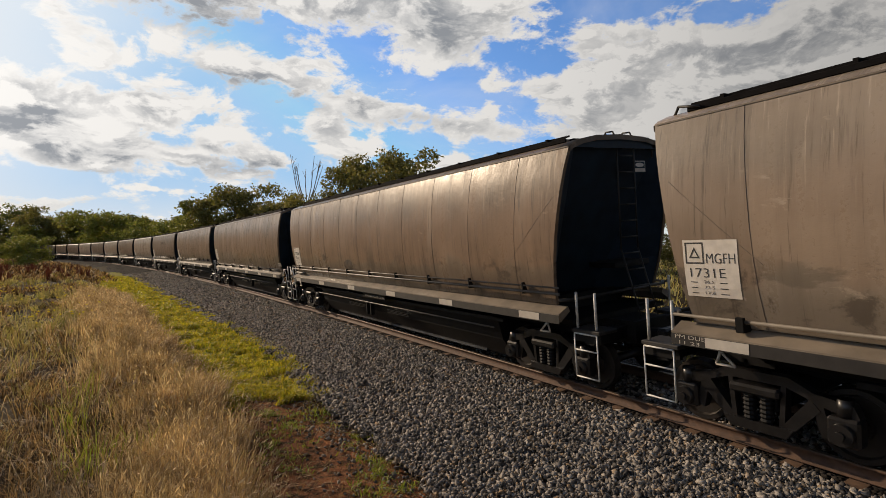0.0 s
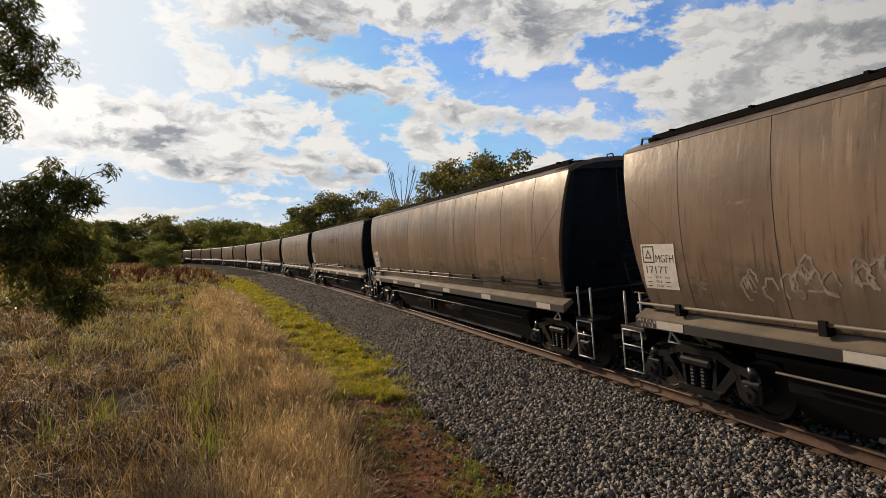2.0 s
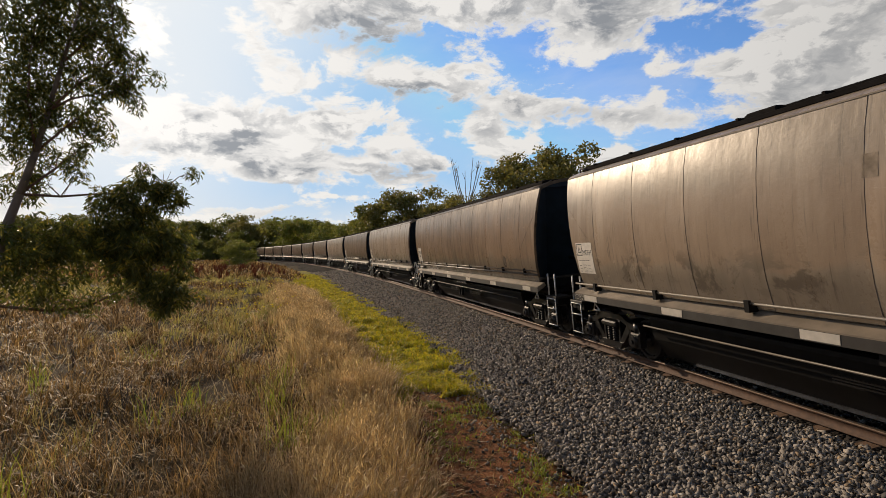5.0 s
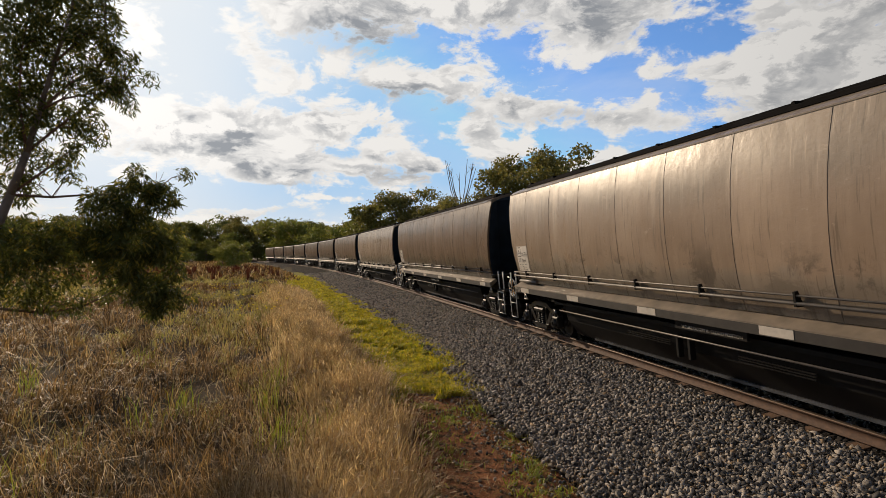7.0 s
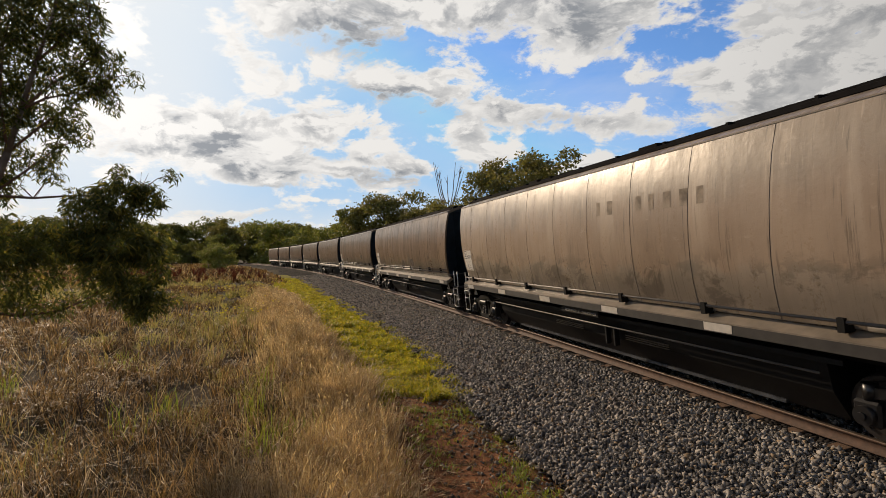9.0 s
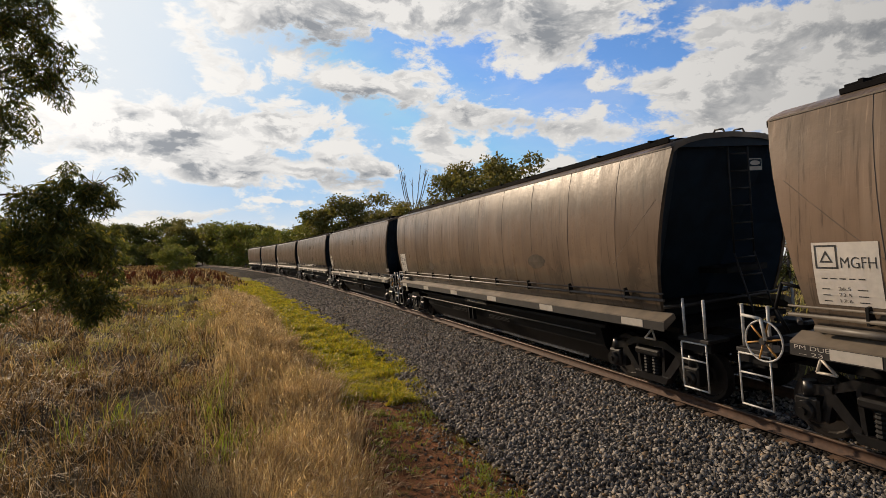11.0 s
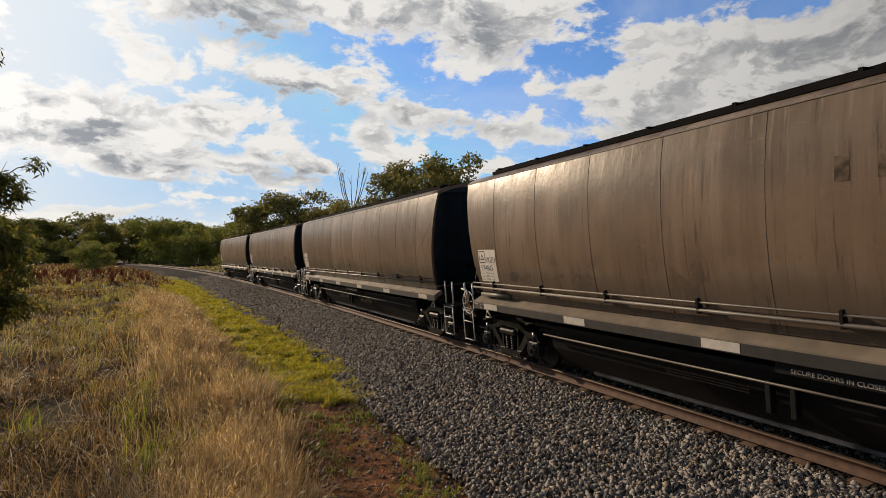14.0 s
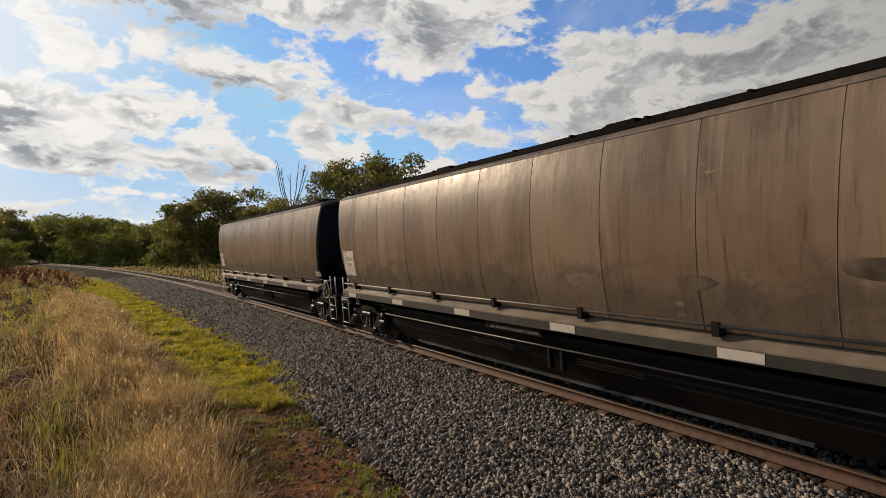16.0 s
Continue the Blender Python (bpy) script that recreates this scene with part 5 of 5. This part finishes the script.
def build_stones():
    """Loose crushed stones over the ballast shoulder: the nearest ones singly, the rest joined."""
    box8 = np.array([[-1, -1, -1], [1, -1, -1], [1, 1, -1], [-1, 1, -1], [-1, -1, 1], [1, -1, 1], [1, 1, 1], [-1, 1, 1]], float)
    q = np.array([[0, 3, 2, 1], [4, 5, 6, 7], [0, 1, 5, 4], [1, 2, 6, 5], [2, 3, 7, 6], [3, 0, 4, 7]])

    def scatter(n, s0, s1, size, power=1.5):
        s = s0 + (s1 - s0) * rng.uniform(0, 1, n) ** power
        t = toe(s)
        u = rng.uniform(0, 1, n)
        edge = 0.10 + 0.22 * np.abs(vnoise(s * 2.0, s * 0 + 8, 41)) + np.abs(rng.normal(0, .05, n))
        off = 1.06 + u * (t + edge - 1.06)
        x, y = plan_np(s, off)
        z = bed_z(s, np.minimum(off, t)) + size * 0.15 + rng.uniform(-.020, .045, n)
        z = np.maximum(z, ground_z(x, y) - 0.04)
        d = size * rng.uniform(0.55, 1.25, n)
        m = rng.normal(0, 1, (n, 3, 3))
        m, _ = np.linalg.qr(m)
        b = box8[None] * (np.stack([rng.uniform(.45, .95, n), rng.uniform(.30, .65, n), rng.uniform(.18, .42, n)], -1)[:, None] * d[:, None, None]) * (1 + rng.uniform(-.55, .25, (n, 8, 3)))
        return np.einsum("nij,nkj->nki", m, b) + np.stack([x, y, z], -1)[:, None]

    parts = [scatter(22000, -18, 4.9, 0.062, 1.0), scatter(112000, 4.5, 34, 0.052, 1.45), scatter(22000, 31, 80, 0.090, 1.3)]
    # between the rails
    s = rng.uniform(4, 44, 9000)
    off = rng.uniform(-.66, .66, 9000)
    x, y = plan_np(s, off)
    m, _ = np.linalg.qr(rng.normal(0, 1, (9000, 3, 3)))
    b = box8[None] * (rng.uniform(.25, .7, (9000, 1, 3)) * .06) * (1 + rng.uniform(-.5, .25, (9000, 8, 3)))
    parts.append(np.einsum("nij,nkj->nki", m, b) + np.stack([x, y, bed_z(s, off) + .01], -1)[:, None])
    v = np.concatenate(parts).reshape(-1, 3)
    n = len(v) // 8
    f = (np.arange(n)[:, None, None] * 8 + q[None]).reshape(-1, 4)
    ob = new("loose_ballast", raw_mesh("loose_ballast", v, f, [STONE]))
    tagged(ob, "loose grey crushed ballast stones", "ballast", kind="stuff")
    # strays on the soil beside the toe
    n = 2600
    s = rng.uniform(-6, 17, n)
    x, y = plan_np(s, toe(s) + 0.15 + np.abs(rng.normal(0, .55, n)))
    b = box8[None] * (rng.uniform(.25, .6, (n, 1, 3)) * rng.uniform(.025, .055, (n, 1, 1))) * (1 + rng.uniform(-.5, .25, (n, 8, 3)))
    m, _ = np.linalg.qr(rng.normal(0, 1, (n, 3, 3)))
    v = (np.einsum("nij,nkj->nki", m, b) + np.stack([x, y, ground_z(x, y) - 0.042], -1)[:, None]).reshape(-1, 3)
    f = (np.arange(n)[:, None, None] * 8 + q[None]).reshape(-1, 4)
    tagged(new("stray_stones", raw_mesh("stray_stones", v, f, [STONE])), "stray ballast stones on red soil", "stones", kind="stuff")
    # three hundred nearest ones
    metas = []
    for i in range(8):
        b = box8 * np.array([[.62, .45, .30]]) * .058 * (1 + rng.uniform(-.5, .25, (8, 3)))
        metas.append(raw_mesh("stone", b, q, [STONE_ONE]))
    for i in range(300):
        s = 7.0 + 6.5 * rng.uniform()
        off = 1.6 + rng.uniform() * (float(toe(s)) - 1.6)
        x, y = plan(s, off)
        o = new("stone", metas[i % 8])
        o.parent = ballast
        o.matrix_basis = pose(x, y, float(bed_z(np.array(s), np.array(off))) + .03, *rng.uniform(0, 360, 3))


def limb_bm(bm, pts, r0, r1, seg=7):
    n = len(pts) - 1
    for i in range(n):
        tube_bm(bm, pts[i], pts[i + 1], r0 + (r1 - r0) * i / n, seg, r0 + (r1 - r0) * (i + 1) / n)
    return bm


def leaf_cloud(centres, radii, count, size, droop, mat, name, flat=0.75):
    """Leaves scattered on uneven clumps: each one a narrow folded blade of two faces."""
    c = np.array(centres, float)
    rr = np.array(radii, float)
    wgt = rr ** 2 / (rr ** 2).sum()
    pick = rng.choice(len(c), count, p=wgt)
    d = rng.normal(0, 1, (count, 3))
    d /= np.linalg.norm(d, axis=1)[:, None]
    rad = rr[pick] * rng.uniform(0.25, 1, count) ** 0.45 * (1 + 0.30 * vnoise(d[:, 0] * 3 + pick * 7, d[:, 2] * 3, 3))
    p = c[pick] + d * rad[:, None] * np.array([1, 1, flat])
    ax = rng.normal(0, 1, (count, 3))
    ax[:, 2] = ax[:, 2] * (1 - droop) - droop * 1.6
    ax /= np.linalg.norm(ax, axis=1)[:, None]
    side = np.cross(ax, rng.normal(0, 1, (count, 3)))
    side /= np.linalg.norm(side, axis=1)[:, None] + 1e-9
    ln = size[0] * rng.uniform(.6, 1.3, count)[:, None]
    wd = size[1] * rng.uniform(.7, 1.3, count)[:, None]
    nrm = np.cross(ax, side)
    v = np.stack([p, p + ax * ln * .5 + side * wd * .5 + nrm * wd * .15, p + ax * ln, p + ax * ln * .5 - side * wd * .5 + nrm * wd * .15], 1).reshape(-1, 3)
    i = np.arange(count)[:, None] * 4
    f = np.concatenate([i + np.array([[0, 1, 2]]), i + np.array([[0, 2, 3]])], 1).reshape(-1, 3)
    return raw_mesh(name, v, f, [mat])


def gum_tree(height, spread, seed, mat, dense=1500, label="", bare=0.35, leaf=0.42):
    """A gum: leaning forked trunk, limbs, and a crown of many separate clumps with gaps."""
    rnd = random.Random(seed)
    t = new("gum_tree")
    bm = bmesh.new()
    top = Vector((rnd.uniform(-.1, .1) * height, rnd.uniform(-.1, .1) * height, height * .55))
    limb_bm(bm, [(0, 0, -0.3), tuple(top * .5 + Vector((rnd.uniform(-.3, .3), rnd.uniform(-.3, .3), 0))), tuple(top)], height * .022, height * .012)
    cs, rs = [], []
    for i in range(13):
        a = i * 2.4 + rnd.uniform(-.4, .4)
        z = height * rnd.uniform(bare + .12, 0.93)
        k = spread * (1.0 - 0.55 * abs(z / height - 0.62)) * rnd.uniform(.45, 1)
        tip = Vector((math.cos(a) * k, math.sin(a) * k, z))
        st = top * rnd.uniform(.55, 1)
        mid = st.lerp(tip, .5) + Vector((0, 0, -0.04 * height))
        limb_bm(bm, [tuple(st), tuple(mid), tuple(tip)], height * .009, height * .003, 5)
        for j in range(5):
            cs.append(tip + Vector((rnd.uniform(-.28, .28) * spread, rnd.uniform(-.28, .28) * spread, rnd.uniform(-.10, .10) * height)))
            rs.append(spread * rnd.uniform(.18, .36))
    cs.append(Vector((top.x, top.y, height * .9)))
    rs.append(spread * .3)
    part("trunk", bm, BARK, t)
    crown = part("crown", leaf_cloud([tuple(c) for c in cs], rs, dense, (leaf, leaf * .55), .25, mat, "crown", .7), None, t)
    return tagged(t, label, "tree")


def build_far_trees():
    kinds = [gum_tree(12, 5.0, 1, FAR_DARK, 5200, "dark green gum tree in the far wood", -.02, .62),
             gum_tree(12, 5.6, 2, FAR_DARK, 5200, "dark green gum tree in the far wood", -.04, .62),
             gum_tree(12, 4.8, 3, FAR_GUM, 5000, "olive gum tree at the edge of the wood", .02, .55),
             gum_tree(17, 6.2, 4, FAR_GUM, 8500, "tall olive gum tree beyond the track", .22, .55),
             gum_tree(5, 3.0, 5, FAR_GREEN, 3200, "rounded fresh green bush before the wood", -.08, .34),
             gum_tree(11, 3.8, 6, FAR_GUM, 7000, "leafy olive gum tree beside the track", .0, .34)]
    used = set()

    def put(kind, az, dist, height, turn):
        a = radians(az)
        x, y = -math.sin(a) * dist, math.cos(a) * dist
        base = (12, 12, 12, 17, 5, 11)[kind]
        k = height / base
        z = float(ground_z(np.array([x]), np.array([y]))[0])
        m = pose(x, y, z, 0, 0, turn) @ Matrix.Diagonal((k * 1.0, k * 1.0, k, 1))
        if kind in used:
            copy_thing(kinds[kind], m)
        else:
            used.add(kind)
            kinds[kind].matrix_basis = m
    rnd = random.Random(11)
    # the long wood behind the paddock and the curve
    for i in range(46):
        az = 14 + 54 * i / 45 + rnd.uniform(-.5, .5)
        dist = (238 if az > 29 else 185) + rnd.uniform(-14, 24) - max(0, 24 - az) * 2.0
        put(rnd.choice((0, 1, 1, 0, 2)), az, dist, (14.8 if az > 42 else 17.6 if az > 29 else 13.8) * rnd.uniform(.82, 1.10), rnd.uniform(0, 360))
    for i in range(34):
        az = 15 + 52 * i / 33 + rnd.uniform(-.7, .7)
        put(rnd.choice((0, 1, 4)), az, (222 if az > 29 else 165) + rnd.uniform(-8, 8) - max(0, 26 - az) * 2.0, rnd.uniform(5.0, 8.0), rnd.uniform(0, 360))
    # the taller ones where the line comes nearer
    for az, dist, hgt, kind in ((22.5, 122, 15.8, 2), (20.6, 118, 16.4, 2), (18.6, 116, 14.6, 2), (25.2, 130, 13.4, 1), (16.6, 104, 13.0, 2),
                                (8.1, 75, 15.2, 3), (5.4, 72, 17.6, 3), (10.6, 78, 12.2, 3), (1.6, 75, 15.0, 2), (13.5, 84, 11.5, 2), (3.2, 82, 13.5, 2)):
        put(kind, az, dist, hgt, rnd.uniform(0, 360))
    # bushes in front of the wood
    for az, dist, hgt, kind in ((38.1, 104, 3.3, 4), (39.2, 106, 2.4, 4), (30.5, 165, 6.0, 4), (33.0, 190, 10.0, 4), (31.6, 185, 9.4, 4), (44.0, 175, 6.0, 4)):
        put(kind, az, dist, hgt, rnd.uniform(0, 360))
    # beyond the track, seen between and after the wagons
    for az, dist, hgt, kind in ((-29.7, 50, 10.4, 5), (-32.5, 54, 9.0, 5), (-37.6, 48, 11.8, 5), (-40.3, 41, 9.0, 5), (-27.0, 56, 8.0, 5), (-35, 60, 9.5, 5), (-43.0, 50, 11.5, 5),
                                (-22.0, 62, 8.0, 5), (-16, 66, 8.5, 5), (-10, 70, 9.0, 2), (-4, 74, 10.5, 2), (-33.5, 38, 3.0, 4), (-30.5, 36, 2.6, 4), (-39.5, 33, 3.0, 4), (-46, 44, 10, 5)):
        put(kind, az, dist, hgt, rnd.uniform(0, 360))


def dead_tree(az, dist, height, seed):
    rnd = random.Random(seed)
    a = radians(az)
    t = new("dead_tree")
    t.location = (-math.sin(a) * dist, math.cos(a) * dist, 0)
    bm = bmesh.new()
    limb_bm(bm, [(0, 0, -.3), (0.1, 0, height * .4), (0.2, 0, height * .5)], .2, .13)
    part("trunk", bm, DEADWOOD, t)
    for i in range(9):
        b = rnd.uniform(-1, 1)
        tip = Vector((b * height * .17, rnd.uniform(-.6, .6), height * rnd.uniform(.82, 1.0)))
        mid = Vector((b * height * .10, 0, height * .70))
        bm = bmesh.new()
        limb_bm(bm, [(0.2, 0, height * rnd.uniform(.42, .55)), tuple(mid), tuple(tip)], .10, .035, 5)
        for j in range(3):
            s = mid.lerp(tip, rnd.uniform(.2, .8))
            limb_bm(bm, [tuple(s), tuple(s + Vector((rnd.uniform(-.6, .6), 0, rnd.uniform(.5, 1.3))))], .035, .015, 4)
        part("bare_limb", bm, DEADWOOD, t)
    tagged(t, "bare grey dead tree above the wood", "tree", "bare trees")


def build_near_tree():
    """The gum that leans into view: thin limbs, hanging clumps of narrow leaves."""
    t = new("gum_tree")
    trunk = bmesh.new()
    limb_bm(trunk, [(-7.95, 4.45, -.3), (-7.86, 4.6, 0.8), (-7.72, 4.77, 1.63), (-7.65, 4.92, 2.57), (-7.51, 5.07, 3.2), (-7.35, 5.17, 3.77), (-7.19, 5.23, 4.34),
                    (-6.96, 5.26, 4.97), (-6.67, 5.27, 5.61), (-6.42, 5.19, 6.2)], .085, .010, 10)
    part("trunk", trunk, BARK, t)
    limbs = [[(-7.35, 5.17, 3.77), (-7.1, 5.4, 4.14), (-6.85, 5.61, 4.45), (-6.57, 5.81, 4.79), (-6.45, 5.9, 4.89)],
             [(-7.51, 5.07, 3.2), (-7.25, 5.36, 3.57), (-7.03, 5.58, 3.89), (-6.82, 5.79, 4.05)],
             [(-7.19, 5.23, 4.34), (-6.92, 5.42, 4.71), (-6.66, 5.62, 4.98), (-6.5, 5.71, 5.19)],
             [(-6.96, 5.26, 4.97), (-6.7, 5.41, 5.3), (-6.43, 5.56, 5.63)],
             [(-7.51, 5.07, 3.2), (-7.25, 5.43, 3.19), (-6.97, 5.78, 3.25), (-6.7, 6.09, 3.27), (-6.39, 6.4, 3.38)],
             [(-7.61, 4.97, 2.79), (-7.35, 5.35, 2.64), (-7.08, 5.7, 2.69), (-6.78, 6.07, 2.57), (-6.48, 6.38, 2.48)],
             [(-7.66, 4.86, 1.72), (-7.33, 5.33, 1.6), (-7.07, 5.69, 1.64), (-6.84, 5.98, 1.83), (-6.71, 6.14, 2.07), (-6.53, 6.32, 1.98)],
             [(-7.35, 5.17, 3.77), (-7.3, 5.04, 4.41), (-7.15, 4.97, 5.03), (-6.96, 4.94, 5.51)],
             [(-7.19, 5.23, 4.34), (-7.0, 5.4, 4.52), (-6.78, 5.63, 4.64), (-6.56, 5.88, 4.65)]]
    sprays = []
    for p in limbs:
        bm = bmesh.new()
        limb_bm(bm, p, .020, .005, 7)
        sprays += [(a, .15) for a in p[2:]]
        for i in range(9):
            q = Vector(p[rng.integers(1, len(p))])
            e = q + Vector(rng.normal(0, .17, 3)) + Vector((0.06, .06, .05))
            k = q.lerp(e, .5) + Vector((0, 0, .05))
            sprays.append((tuple(e), .13))
            limb_bm(bm, [tuple(q), tuple(k), tuple(e)], .009, .003, 5)
            limb_bm(bm, [tuple(k), tuple(k + Vector(rng.normal(0, .10, 3)) + Vector((.05, .05, .02)))], .005, .002, 4)
        part("limb", bm, REDBARK, t)
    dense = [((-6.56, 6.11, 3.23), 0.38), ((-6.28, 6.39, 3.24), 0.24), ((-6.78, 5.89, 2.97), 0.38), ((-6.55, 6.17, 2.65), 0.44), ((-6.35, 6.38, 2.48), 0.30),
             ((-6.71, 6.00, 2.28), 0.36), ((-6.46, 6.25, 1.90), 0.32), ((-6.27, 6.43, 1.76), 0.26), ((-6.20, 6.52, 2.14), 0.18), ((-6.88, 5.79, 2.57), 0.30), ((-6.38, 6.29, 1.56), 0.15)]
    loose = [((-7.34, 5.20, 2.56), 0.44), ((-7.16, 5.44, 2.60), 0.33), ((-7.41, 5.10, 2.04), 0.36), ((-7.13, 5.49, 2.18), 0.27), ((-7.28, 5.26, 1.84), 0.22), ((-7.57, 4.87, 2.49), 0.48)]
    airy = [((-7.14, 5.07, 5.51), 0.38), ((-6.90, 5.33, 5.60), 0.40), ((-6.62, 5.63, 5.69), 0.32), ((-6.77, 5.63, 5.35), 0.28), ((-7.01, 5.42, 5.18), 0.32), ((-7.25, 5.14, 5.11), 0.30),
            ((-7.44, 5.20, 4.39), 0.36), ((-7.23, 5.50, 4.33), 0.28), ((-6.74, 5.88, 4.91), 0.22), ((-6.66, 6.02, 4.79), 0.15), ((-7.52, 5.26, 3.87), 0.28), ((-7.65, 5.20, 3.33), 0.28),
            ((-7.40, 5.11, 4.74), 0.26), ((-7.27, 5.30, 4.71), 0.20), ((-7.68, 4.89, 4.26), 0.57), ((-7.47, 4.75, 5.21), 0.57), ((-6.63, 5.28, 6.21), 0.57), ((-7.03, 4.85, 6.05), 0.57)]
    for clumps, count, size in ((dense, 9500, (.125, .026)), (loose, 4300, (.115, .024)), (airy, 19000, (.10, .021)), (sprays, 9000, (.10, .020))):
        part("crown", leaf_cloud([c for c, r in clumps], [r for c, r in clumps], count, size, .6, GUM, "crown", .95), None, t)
    tagged(t, "near gum tree with hanging clumps of narrow dark leaves", "tree")


def dead_shrub(s, n, h, seed):
    rnd = random.Random(seed)
    x, y = plan(s, n)
    o = new("dead_shrub")
    o.location = (x, y, float(bed_z(np.array(s), np.array(n))))
    bm = bmesh.new()
    for i in range(5):
        tip = Vector((rnd.uniform(-.4, .3) * h, rnd.uniform(-.3, .3) * h, h * rnd.uniform(.6, 1.05)))
        limb_bm(bm, [(0, 0, -.03), tuple(tip * .5 + Vector((.02, .02, 0))), tuple(tip)], .008, .004, 5)
        for j in range(2):
            q = tip * rnd.uniform(.4, .8)
            limb_bm(bm, [tuple(q), tuple(q + Vector((rnd.uniform(-.12, .12), rnd.uniform(-.1, .1), rnd.uniform(.05, .16))))], .005, .003, 4)
    part("stem", bm, TWIG, o)
    tagged(o, "small dead dark shrub growing in the ballast", "shrub", "dead shrubs in the ballast")


def dry_stalk(x, y, h, seed):
    """A dead branching weed stem that stands up out of the dry grass."""
    rnd = random.Random(seed)
    o = new("dry_stalk")
    o.location = (x, y, float(ground_z(np.array([x]), np.array([y]))[0]) - .06)
    for i in range(3):
        tip = Vector((rnd.uniform(-.18, .18) * h, rnd.uniform(-.18, .18) * h, h * rnd.uniform(.75, 1.15)))
        bm = limb_bm(bmesh.new(), [(0, 0, -.03), tuple(tip * .5 + Vector((.015, .01, 0))), tuple(tip)], .007, .003, 5)
        for j in range(5):
            q = tip * rnd.uniform(.35, .9)
            limb_bm(bm, [tuple(q), tuple(q + Vector((rnd.uniform(-.09, .09), rnd.uniform(-.09, .09), rnd.uniform(.04, .13))))], .004, .002, 4)
        part("stem", bm, TWIG, o)
    tagged(o, "dead dark weed stalk standing in dry grass", "weed stalk", "dry stalks in the grass")


build_far_trees()
for i, (x, y, h) in enumerate(((-6.98, 5.9, 0.62), (-6.72, 5.89, 0.7), (-6.89, 6.2, 0.5), (-10.61, 8.16, 0.6), (-7.27, 7.23, 0.45), (-8.96, 9.69, 0.5), (-8.18, 9.28, 0.45), (-2.31, 5.88, 0.4), (-9.95, 9.46, 0.5))):
    dry_stalk(x, y, h, 60 + i)
dead_tree(14.6, 85, 17.6, 3)
dead_tree(19.9, 128, 16.0, 8)
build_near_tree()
for s, n, h, seed in ((16.2, 3.1, .55, 1), (15.6, 2.75, .42, 2), (25.5, 4.3, .8, 3), (30.5, 4.4, .7, 4)):
    dead_shrub(s, n, h, seed)
build_grass()
build_docks()
build_flowers()
build_stones()

motions()
